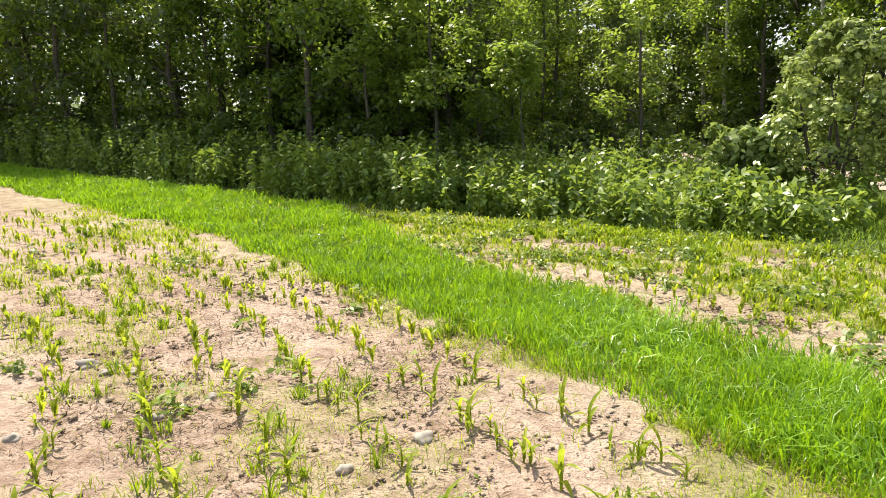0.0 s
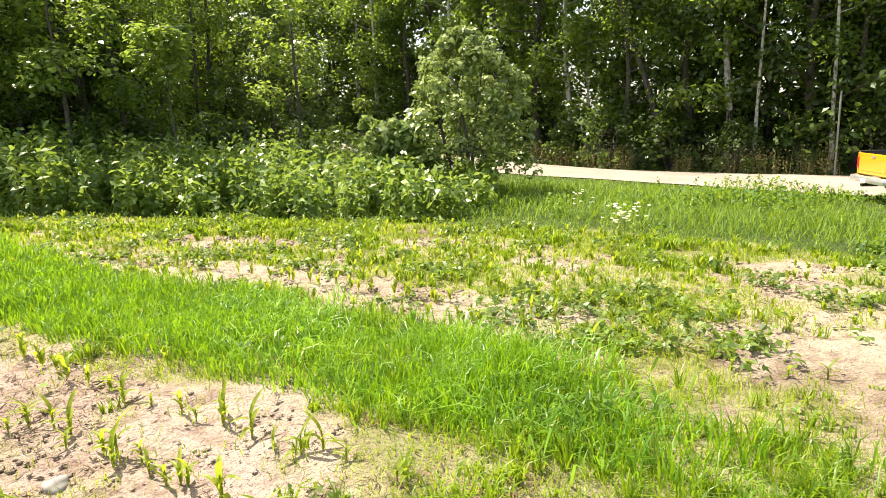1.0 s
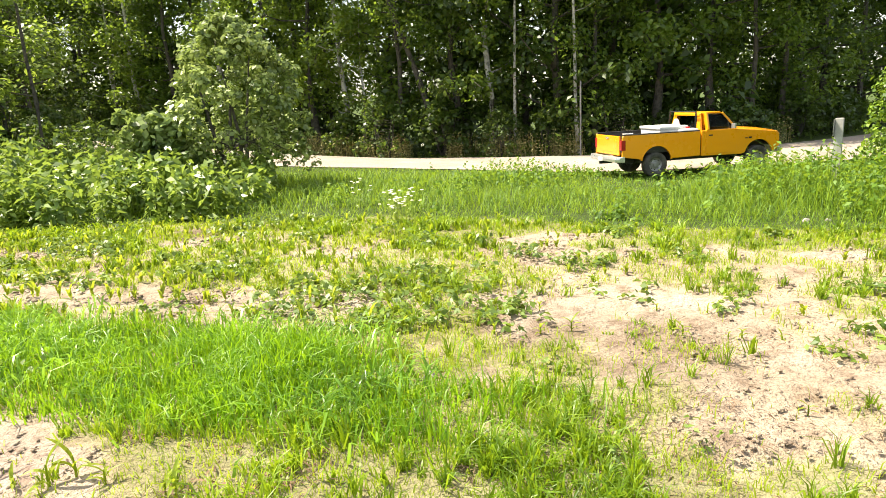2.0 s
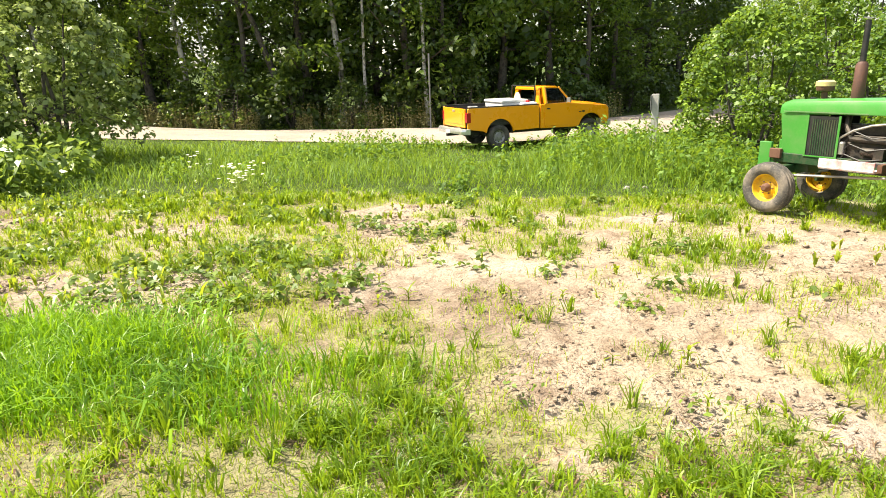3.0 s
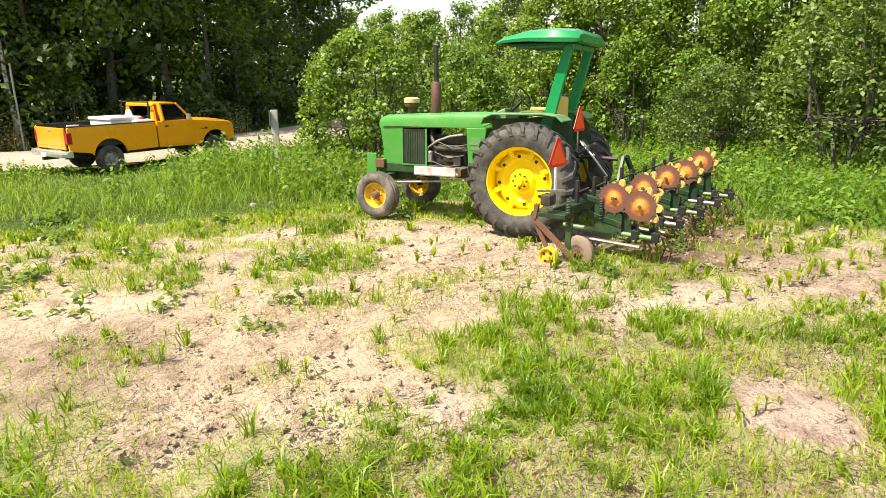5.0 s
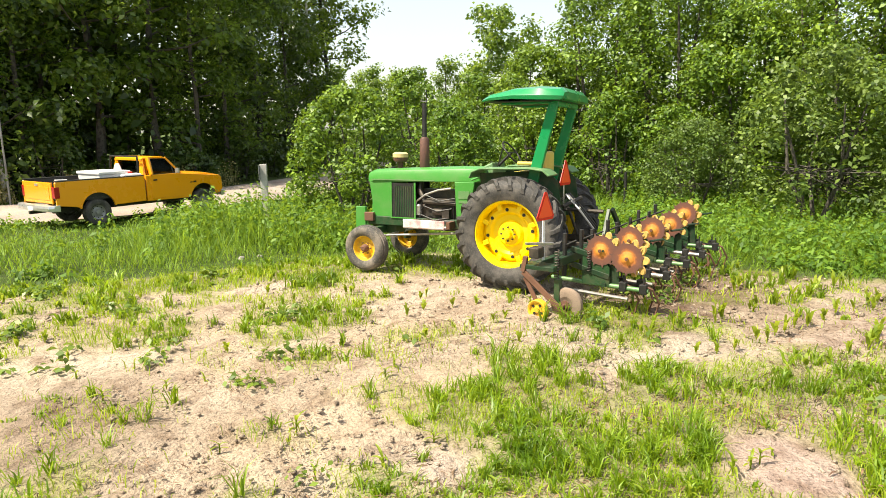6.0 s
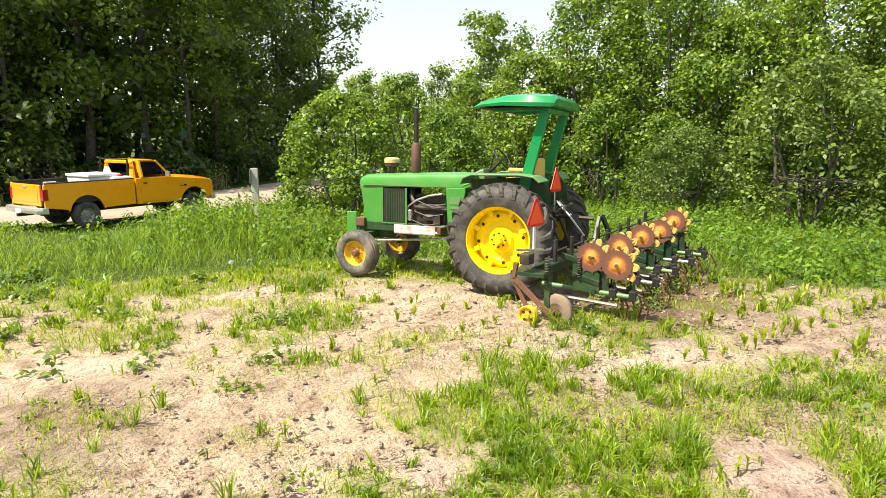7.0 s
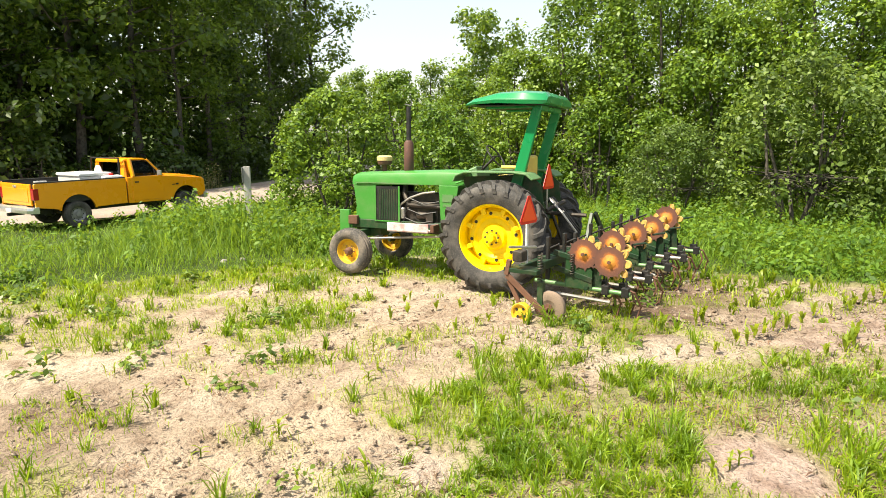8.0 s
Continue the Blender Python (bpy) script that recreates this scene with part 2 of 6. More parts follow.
M_SPIDER = worn("rusted_yellow", (0.66, 0.43, 0.12), (0.34, 0.15, 0.05), 0.55, 0, 9, 0.95)
M_DISC = disc_mat()
M_WOOD = worn("weathered_post", (0.45, 0.43, 0.40), (0.25, 0.23, 0.2), 0.85, 0, 7, 0.7)
M_PINK = worn("faded_red_white", (0.75, 0.66, 0.64), (0.62, 0.12, 0.12), 0.5, 0, 5, 0.9)


def glass_mat():
    m, nt, p = base_mat("window_glass")
    p.inputs["Base Color"].default_value = (0.22, 0.27, 0.28, 1)
    p.inputs["Roughness"].default_value = 0.02
    p.inputs["Transmission Weight"].default_value = 1.0
    p.inputs["IOR"].default_value = 1.15
    return m


M_GLASS = glass_mat()

# ---- mesh builders ----


def raw_mesh(name, verts, loops, starts):
    """A mesh from arrays: places, corner indices and the first corner of each face."""
    me = bpy.data.meshes.new(name)
    me.vertices.add(len(verts))
    me.vertices.foreach_set("co", np.asarray(verts, dtype=np.float32).ravel())
    me.loops.add(len(loops))
    me.loops.foreach_set("vertex_index", np.asarray(loops, dtype=np.int32))
    me.polygons.add(len(starts))
    me.polygons.foreach_set("loop_start", np.asarray(starts, dtype=np.int32))
    me.update(calc_edges=True)
    me.validate()
    return me


class Shape:
    """Collects faces of one part."""

    def __init__(self):
        self.v, self.f = [], []

    def add(self, verts, faces):
        k = len(self.v)
        self.v += [tuple(p) for p in verts]
        self.f += [tuple(i + k for i in q) for q in faces]
        return self

    def box(self, a, b):
        (x0, y0, z0), (x1, y1, z1) = a, b
        return self.add([(x, y, z) for z in (z0, z1) for x, y in ((x0, y0), (x1, y0), (x1, y1), (x0, y1))],
                        [(3, 2, 1, 0), (4, 5, 6, 7), (0, 1, 5, 4), (1, 2, 6, 5), (2, 3, 7, 6), (3, 0, 4, 7)])

    def hexa(self, bottom, top):
        return self.add(list(bottom) + list(top), [(3, 2, 1, 0), (4, 5, 6, 7), (0, 1, 5, 4), (1, 2, 6, 5), (2, 3, 7, 6), (3, 0, 4, 7)])

    def tube(self, pts, r, n=10, radii=None):
        pts = [Vector(p) for p in pts]
        k = len(self.v)
        up = Vector((0, 0, 1))
        for i, p in enumerate(pts):
            d = (pts[min(i + 1, len(pts) - 1)] - pts[max(i - 1, 0)]).normalized()
            a = d.cross(up)
            if a.length < 0.05:
                a = d.cross(Vector((1, 0, 0)))
            a.normalize()
            b = d.cross(a)
            rr = radii[i] if radii else r
            self.v += [tuple(p + rr * (math.cos(2 * math.pi * j / n) * a + math.sin(2 * math.pi * j / n) * b)) for j in range(n)]
        for i in range(len(pts) - 1):
            for j in range(n):
                q = (j + 1) % n
                self.f.append((k + i * n + j, k + i * n + q, k + (i + 1) * n + q, k + (i + 1) * n + j))
        self.f.append(tuple(k + j for j in reversed(range(n))))
        self.f.append(tuple(k + (len(pts) - 1) * n + j for j in range(n)))
        return self

    def bar(self, a, b, w, h):
        """A flat bar from a to b, w wide across and h high."""
        a, b = Vector(a), Vector(b)
        d = (b - a).normalized()
        s = d.cross(Vector((0, 0, 1)))
        if s.length < 0.05:
            s = Vector((1, 0, 0))
        s.normalize()
        u = s.cross(d)
        s, u = s * w / 2, u * h / 2
        return self.hexa([a - s - u, a + s - u, b + s - u, b - s - u], [a - s + u, a + s + u, b + s + u, b - s + u])

    def lathe(self, prof, n=32, axis="x", at=(0, 0, 0)):
        """Turns a profile of (along, radius) about an axis."""
        k = len(self.v)
        for j in range(n):
            c, s = math.cos(2 * math.pi * j / n), math.sin(2 * math.pi * j / n)
            for a, r in prof:
                p = (a, r * c, r * s) if axis == "x" else ((r * c, a, r * s) if axis == "y" else (r * c, r * s, a))
                self.v.append((p[0] + at[0], p[1] + at[1], p[2] + at[2]))
        m = len(prof)
        for j in range(n):
            q = (j + 1) % n
            for i in range(m - 1):
                self.f.append((k + j * m + i, k + j * m + i + 1, k + q * m + i + 1, k + q * m + i))
        return self

    def plate(self, outline, lo, hi, axis="x"):
        """Extrudes an outline of two coordinates along an axis."""
        n = len(outline)
        put = {"x": lambda a, p: (a, p[0], p[1]), "y": lambda a, p: (p[0], a, p[1]), "z": lambda a, p: (p[0], p[1], a)}[axis]
        return self.add([put(lo, p) for p in outline] + [put(hi, p) for p in outline],
                        [tuple(reversed(range(n))), tuple(range(n, 2 * n))] + [(i, (i + 1) % n, n + (i + 1) % n, n + i) for i in range(n)])

    def loft(self, rings, caps=True):
        n = len(rings[0])
        faces = []
        for i in range(len(rings) - 1):
            faces += [(i * n + j, i * n + (j + 1) % n, (i + 1) * n + (j + 1) % n, (i + 1) * n + j) for j in range(n)]
        if caps:
            faces += [tuple(reversed(range(n))), tuple(range((len(rings) - 1) * n, len(rings) * n))]
        return self.add([p for r in rings for p in r], faces)


def part(name, shape, material, parent=None, label="", bevel=0.0, smooth=False, at=None):
    me = bpy.data.meshes.new(name)
    me.from_pydata(shape.v, [], shape.f)
    bm = bmesh.new()
    bm.from_mesh(me)
    bmesh.ops.recalc_face_normals(bm, faces=bm.faces)
    bm.to_mesh(me)
    bm.free()
    me.materials.append(material)
    ob = new(name, me)
    if smooth:
        me.polygons.foreach_set("use_smooth", [True] * len(me.polygons))
        me.set_sharp_from_angle(angle=radians(38))
    if bevel:
        b = ob.modifiers.new("bevel", "BEVEL")
        b.width, b.segments, b.limit_method = bevel, 2, "ANGLE"
    if parent:
        ob.parent = parent
    if at is not None:
        ob.matrix_basis = at
    if label:
        ob["label"] = label
    return ob


def thing(name, m, label, category, group="", kind=""):
    e = new(name)
    e.matrix_basis = m
    return tagged(e, label, category, group, kind)


# ---- the lie of the land ----


def land(x, y):
    d = -0.8 * x + 0.6 * y - 8.0
    rise = 0.075 * (d + np.sqrt(d * d + 9.0)) / 2 - 0.02
    e = x - 12.3
    dip = -0.06 * (e + np.sqrt(e * e + 4.0)) / 2
    dip = np.maximum(dip, -0.30)
    return rise + dip


def vnoise(x, y, scale, seed=0):
    """Smooth value noise from 0 to 1."""
    x, y = np.asarray(x) / scale, np.asarray(y) / scale
    xi, yi = np.floor(x).astype(np.int64), np.floor(y).astype(np.int64)
    fx, fy = x - xi, y - yi
    fx, fy = fx * fx * (3 - 2 * fx), fy * fy * (3 - 2 * fy)

    def h(a, b):
        n = (a * 374761393 + b * 668265263 + seed * 974634) & 0x7FFFFFFF
        n = ((n ^ (n >> 13)) * 1274126177) & 0x7FFFFFFF
        return ((n ^ (n >> 16)) & 0xFFFF) / 65535.0

    return (h(xi, yi) * (1 - fx) + h(xi + 1, yi) * fx) * (1 - fy) + (h(xi, yi + 1) * (1 - fx) + h(xi + 1, yi + 1) * fx) * fy


def inside(x, y, poly):
    hit = np.zeros(len(x), bool)
    for (x0, y0), (x1, y1) in zip(poly, poly[1:] + poly[:1]):
        if y0 != y1:
            hit ^= ((y0 > y) != (y1 > y)) & (x < (x1 - x0) * (y - y0) / (y1 - y0) + x0)
    return hit


def dist_line(x, y, line):
    """Distance to a broken line."""
    best = np.full(np.shape(x), 1e9)
    for (x0, y0), (x1, y1) in zip(line, line[1:]):
        dx, dy = x1 - x0, y1 - y0
        s = np.clip(((x - x0) * dx + (y - y0) * dy) / (dx * dx + dy * dy), 0, 1)
        best = np.minimum(best, np.hypot(x - x0 - s * dx, y - y0 - s * dy))
    return best


def row_u(x, y):
    return -0.68 * x + 0.733 * y


def bent(u):
    """How far the rows swing aside as they run up the slope."""
    return 0.39 * np.maximum(u - 8.6, 0)


def row_v(x, y):
    return 0.733 * x + 0.68 * y + bent(row_u(x, y))


# the cropped field; grass bank and weeds lie beyond it
FIELD = [(-40, -40), (-40, 27), (-26, 24.4), (-20.5, 22.2), (-12, 19.2), (-6, 17.2), (-0.5, 16.2), (4, 14.2), (7, 11.2), (9.2, 8.2), (10.4, 5.6), (11.6, 4.6),
         (12.5, 3.0), (13.2, 0.5), (12.9, -2.2), (12.2, -3.6), (11.3, -5.6), (10.6, -9), (9.5, -16), (8, -40)]
ROAD = [(-3, 60), (2.4, 46.5), (7.2, 38.4), (12.2, 28.9), (16.7, 21.3), (20.1, 16.4), (24.0, 13.3), (28.8, 11.6), (36, 10.6), (60, 9.9)]
ROAD_HALF = 3.2


def field_mask(x, y):
    edge = dist_line(x, y, FIELD + FIELD[:1])
    s = np.where(inside(x, y, FIELD), edge, -edge) + 0.9 * (vnoise(x, y, 0.9, 3) - 0.5)
    return np.clip(s / 0.8 + 0.5, 0, 1)


# bare sandy hollow, rough grass beside it, and the worked corn soil behind the implement
HOLLOW = [(4.45, 3.1), (5.4, 4.4), (6.3, 5.6), (7.45, 6.4), (8.8, 5.4), (9.5, 4.7), (10.6, 3.8), (10.9, 2.4), (10.9, 1.0), (9.2, -0.3),
          (8.6, -1.3), (7.5, -0.6), (6.3, -0.3), (5.6, 0.4), (4.75, 1.15), (4.3, 2.0)]
ROUGH = [(1.2, 4.2), (3.2, 4.0), (4.3, 2.2), (4.75, 1.1), (5.6, 0.3), (6.3, -0.3), (7.5, -0.8), (7.8, -1.6), (7.5, -2.9), (7.3, -4.3),
         (8.2, -6.5), (8.4, -9), (3, -9), (2.4, -2), (1.2, 2)]
WORKED = [(9.3, -1.6), (11.9, -2.8), (13, -6.3), (12, -9.5), (9.2, -8), (8.0, -4.3), (8.3, -2.9)]


def soft(x, y, poly, width):
    """1 inside an outline, 0 outside, with a ragged soft edge."""
    e = dist_line(x, y, poly + poly[:1])
    e = np.where(inside(x, y, poly), e, -e) + 1.1 * (vnoise(x, y, 1.1, 91) - 0.5) + 0.6 * (vnoise(x, y, 0.4, 92) - 0.5)
    return np.clip(e / width + 0.5, 0, 1)


def cover(x, y):
    """How much green covers the soil, 0 to 1."""
    v, u = row_v(x, y), row_u(x, y)
    n = 0.5 * vnoise(x, y, 1.3, 11) + 0.5 * vnoise(x, y, 0.42, 12)
    bare, rough, worked = soft(x, y, HOLLOW, 0.9), soft(x, y, ROUGH, 0.9), soft(x, y, WORKED, 0.6)
    beyond = np.clip((v - 5.6) / 1.0, 0, 1) * np.clip((u - 0.5) / 2, 0, 1)
    sandy_row = np.exp(-((v - 7.2) / 0.45) ** 2) * np.clip((u - 1.5) / 1.5, 0, 1)
    west = np.clip((4.2 - v) / 0.5, 0, 1) * np.clip((u - 1.6) / 1.2, 0, 1)
    beside = np.exp(-((v - 3.75) / 0.35) ** 2) * np.clip((u - 1) / 2, 0, 1)
    edge = np.clip(1 - dist_line(x, y, FIELD) / 1.9, 0, 1) * np.clip((y - 0.2) / 2, 0.1, 1)
    want = 0.54 + 0.03 * beyond - 0.46 * sandy_row
    want = want * (1 - bare) + 0.37 * bare
    want = want * (1 - rough) + 0.98 * rough
    want = want * (1 - worked) + 0.30 * worked
    want = want * (1 - west) + 0.27 * west + 0.30 * beside + 0.6 * edge
    want = want + 0.34 * np.exp(-(((x - 8.6) / 0.6) ** 2 + ((y + 1.2) / 0.4) ** 2)) + 0.5 * np.exp(-(((x - 10.2) / 0.35) ** 2 + ((y - 3.1) / 0.25) ** 2))
    want = want + 0.5 * np.exp(-(dist_line(x, y, [(12.0, 2.6), (11.4, 0.4)]) / 0.8) ** 2)
    for px, py, r in ((5.4, -2.3, 0.45), (2.9, 1.6, 0.4), (3.6, -0.2, 0.35), (6.5, -3.0, 0.4)):
        want = want - 0.45 * np.exp(-((x - px) ** 2 + (y - py) ** 2) / r ** 2)
    return np.clip((n - (0.74 - 0.62 * want)) / 0.16, 0, 1) * np.clip(want * 1.4 + 0.05, 0, 1)


def graded(lo, hi, reach, step):
    c = list(np.arange(lo, hi, step))
    for sign, end in ((1, hi), (-1, lo)):
        p, d = end, step
        out = []
        while abs(p) < reach:
            d *= 1.22
            p += sign * d
            out.append(p)
        c = c + out if sign > 0 else out[::-1] + c
    return np.array(c)


gx, gy = graded(-11, 14.5, 900, 0.14), graded(-7, 17, 900, 0.14)
GX, GY = np.meshgrid(gx, gy)
fx, fy = GX.ravel(), GY.ravel()
near = np.clip(1.5 - np.hypot(fx - 3, fy - 4) / 18, 0, 1)
soil = field_mask(fx, fy)
gz = land(fx, fy)
furrow = 0.012 * np.cos(row_v(fx, fy) * 2 * np.pi / 0.76)
clod = 0.03 * (vnoise(fx, fy, 0.7, 1) - 0.5) + 0.07 * (vnoise(fx, fy, 0.2, 2) - 0.5) * (0.4 + 1.2 * vnoise(fx, fy, 1.6, 9))
gz = gz + near * (clod + furrow) * (0.4 + 0.6 * soil)
nx, ny = len(gx), len(gy)
idx = np.arange(nx * ny).reshape(ny, nx)
quads = np.stack([idx[:-1, :-1], idx[:-1, 1:], idx[1:, 1:], idx[1:, :-1]], -1).reshape(-1, 4)
gme = raw_mesh("ground", np.stack([fx, fy, gz], -1), quads.ravel(), np.arange(len(quads)) * 4)
gme.polygons.foreach_set("use_smooth", np.ones(len(quads), bool))
attr = gme.attributes.new("turf", "FLOAT", "POINT")
attr.data.foreach_set("value", np.maximum(1 - soil, 0.62 * cover(fx, fy) * near).astype(np.float32))
# freshly turned, still moist soil, with shade painted in along the cultivator
patchy = np.clip((0.5 * vnoise(fx, fy, 0.5, 71) + 0.5 * vnoise(fx, fy, 0.22, 72) - 0.3) * 4, 0.4, 1)
moist = 2.2 * np.exp(-(dist_line(fx, fy, [(9.2, -1.7), (12.4, -3.3)]) / 0.8) ** 2) + 0.55 * np.exp(-(((fx - 11.0) / 1.6) ** 2 + ((fy + 4.6) / 1.5) ** 2))
moist = moist + 0.9 * np.exp(-(dist_line(fx, fy, [(3.7, 4.9), (4.6, 4.7), (5.3, 3.4)]) / 0.85) ** 2) + 1.0 * np.exp(-(dist_line(fx, fy, [(-1.0, 14.6), (1.2, 13.7), (4.5, 12.6)]) / 0.7) ** 2)
gme.attributes.new("moist", "FLOAT", "POINT").data.foreach_set("value", np.clip(moist * patchy, 0, 1).astype(np.float32))
blown = soft(fx, fy, HOLLOW, 2.2) * 0.7 * vnoise(fx, fy, 1.2, 93) + np.exp(-(dist_line(fx, fy, [(5.2, 1.4), (6.2, 0.5), (6.9, 0.0)]) / 0.5) ** 2) + 0.8 * np.exp(-(dist_line(fx, fy, [(6.6, 2.4), (8.4, 1.0)]) / 0.4) ** 2)
gme.attributes.new("sand", "FLOAT", "POINT").data.foreach_set("value", np.clip(blown, 0, 1).astype(np.float32))
gme.attributes.new("clay", "FLOAT", "POINT").data.foreach_set("value", np.clip((4.2 - row_v(fx, fy)) / 1.0, 0, 1).astype(np.float32))
gme.materials.append(M_SOIL)
ground = tagged(new("ground", gme), "pale sandy field soil running into grassy turf", "ground", kind="structure")

pts = [Vector((*p, 0)) for p in ROAD]
dense = [pts[i].lerp(pts[i + 1], k / 8) for i in range(len(pts) - 1) for k in range(8)]
for _ in range(12):
    dense = [dense[0]] + [(dense[i - 1] + dense[i] * 2 + dense[i + 1]) / 4 for i in range(1, len(dense) - 1)] + [dense[-1]]
rv, rf = [], []
cross = 9
for i, p in enumerate(dense):
    d = (dense[min(i + 1, len(dense) - 1)] - dense[max(i - 1, 0)]).normalized()
    s = Vector((d.y, -d.x, 0))
    for k in range(cross):
        w = (k / (cross - 1) * 2 - 1)
        wob = 0.25 * (noise.noise(Vector((p.x * 0.5, p.y * 0.5, w * 9))))
        q = p + s * (w * (ROAD_HALF + (wob if abs(w) > 0.9 else 0)))
        rv.append((q.x, q.y, float(land(q.x, q.y)) + 0.03 + 0.10 * (1 - w * w)))
for i in range(len(dense) - 1):
    for k in range(cross - 1):
        a = i * cross + k
        rf.append((a, a + 1, a + cross + 1, a + cross))
road = part("road", Shape().add(rv, rf), M_GRAVEL, smooth=True)
tagged(road, "pale dusty gravel farm road between grass and woods", "road", kind="structure")

# ---- plants ----


def leaf_arrays(c, nrm, size, aspect=0.55, seed=0):
    """Pointed leaves folded along the middle: centres, normals and lengths."""
    rng = np.random.default_rng(seed)
    nrm = nrm / np.linalg.norm(nrm, axis=1, keepdims=True)
    t = rng.normal(size=c.shape)
    t -= nrm * (t * nrm).sum(1, keepdims=True)
    t /= np.linalg.norm(t, axis=1, keepdims=True) + 1e-9
    b = np.cross(nrm, t)
    L = size[:, None] / 2
    v = np.stack([c - t * L, c + b * L * aspect + nrm * L * 0.25, c + t * L, c - b * L * aspect + nrm * L * 0.25], 1)
    n = len(c)
    return v.reshape(-1, 3), np.arange(n * 4), np.arange(n) * 4


def blade_arrays(x, y, h, w, bend, seed=0, z=None):
    """Grass blades that rise and bend over."""
    rng = np.random.default_rng(seed)
    n = len(x)
    a, f = rng.uniform(0, 2 * np.pi, n), rng.uniform(0, 2 * np.pi, n)
    base = np.stack([x, y, land(x, y) - 0.01 if z is None else z], -1)
    side = np.stack([np.cos(f), np.sin(f), np.zeros(n)], -1) * (w / 2)[:, None]
    lean = np.stack([np.cos(a), np.sin(a), np.zeros(n)], -1) * (bend * h)[:, None]
    up = np.array([0, 0, 1.0])
    mid = base + lean * 0.3 + up * (h * 0.6)[:, None]
    tip = base + lean + up * (h * (1 - 0.35 * bend))[:, None]
    v = np.stack([base - side, base + side, mid + side * 0.8, mid - side * 0.8, tip], 1).reshape(-1, 3)
    k = np.arange(n)[:, None] * 5
    loops = (k + np.array([0, 1, 2, 3, 3, 2, 4])).ravel()
    starts = (np.arange(n)[:, None] * 7 + np.array([0, 4])).ravel()
    return v, loops, starts


def join(*arrays):
    vs, ls, ss, nv, nl = [], [], [], 0, 0
    for v, l, s in arrays:
        vs.append(v), ls.append(l + nv), ss.append(s + nl)
        nv, nl = nv + len(v), nl + len(l)
    return np.concatenate(vs), np.concatenate(ls), np.concatenate(ss)


def stuff(name, arrays, material, label, category):
    me = raw_mesh(name, *arrays)
    me.materials.append(material)
    return tagged(new(name, me), label, category, kind="stuff")


def crown_mesh(name, clumps, per, size, up, seed, material):
    """Leaf clumps: places and radii; each a loose shell of leaves."""
    rng = np.random.default_rng(seed)
    cc = np.repeat(np.array([c[:3] for c in clumps]), per, 0)
    rr = np.repeat(np.array([c[3] for c in clumps]), per)
    d = rng.normal(size=cc.shape)
    d /= np.linalg.norm(d, axis=1, keepdims=True)
    rad = rr * rng.uniform(0.25, 1.1, len(rr)) ** 0.6
    c = cc + d * rad[:, None] * np.array([1, 1, 0.7])
    nrm = d * 0.6 + rng.normal(size=c.shape) * 0.45 + np.array([0, 0, up])
    me = raw_mesh(name, *leaf_arrays(c, nrm, size * rng.uniform(0.6, 1.4, len(c)), 0.6, seed + 1))
    me.materials.append(material)
    return me


def make_tree(name, m, H, base, R, clumps, per, leaf, trunk_r, bark, leaves, label, seed, category="tree", lean=0.0, stems=1, shape=1.0, up=0.5, group="", clump_r=0.75):
    """A tapered trunk with limbs and a crown of leaf clumps."""
    rng = random.Random(seed)
    e = thing(name, m, label, category, group)
    wood, tips = Shape(), []
    for s in range(stems):
        a0 = 2 * math.pi * s / stems + rng.random()
        out = 0.0 if stems == 1 else 0.28 * R
        line = []
        for i in range(7):
            f = i / 6
            line.append(Vector((lean * f * H + out * f * math.cos(a0) * 1.6 + 0.012 * H * rng.uniform(-1, 1) * (f > 0),
                                out * f * math.sin(a0) * 1.6 + 0.012 * H * rng.uniform(-1, 1) * (f > 0), -0.15 + f * (H * 0.94 + 0.15))))
        wood.tube(line, 0, 8, [trunk_r * (1 - 0.86 * i / 6) * (1.35 if i == 0 else 1) / (stems ** 0.5) for i in range(7)])
        limbs = max(6, clumps // stems // 4)
        for k in range(limbs):
            f = base / H + (0.96 - base / H) * (k + rng.random()) / limbs
            p = line[0].lerp(line[-1], f)
            seg = min(int(f * 6), 5)
            p = line[seg].lerp(line[seg + 1], f * 6 - seg)
            g = (f - base / H) / (1.0001 - base / H)
            reach = R * (math.sin(math.pi * min(1, max(0.06, 0.12 + 0.9 * g))) ** 0.7 * 0.75 + 0.25 * (1 - g)) * rng.uniform(0.6, 1.1) * shape
            a = rng.uniform(0, 2 * math.pi)
            q = p + Vector((math.cos(a) * reach, math.sin(a) * reach, reach * rng.uniform(0.15, 0.6)))
            mid = p.lerp(q, 0.5) + Vector((0, 0, -0.08 * reach))
            r0 = max(0.012, trunk_r * (1 - f) * 0.42)
            wood.tube([p, mid, q], 0, 4, [r0, r0 * 0.7, r0 * 0.25])
            for j in range(4):
                t = p.lerp(q, rng.uniform(0.35, 1.08))
                tips.append((t.x + rng.uniform(-0.4, 0.4), t.y + rng.uniform(-0.4, 0.4), t.z + rng.uniform(-0.3, 0.45), clump_r * rng.uniform(0.55, 1.25)))
    part("trunk", wood, bark, e, smooth=True)
    cm = crown_mesh("crown", tips, per, leaf, up, seed, leaves)
    c = new("crown", cm)
    c.parent = e
    return e


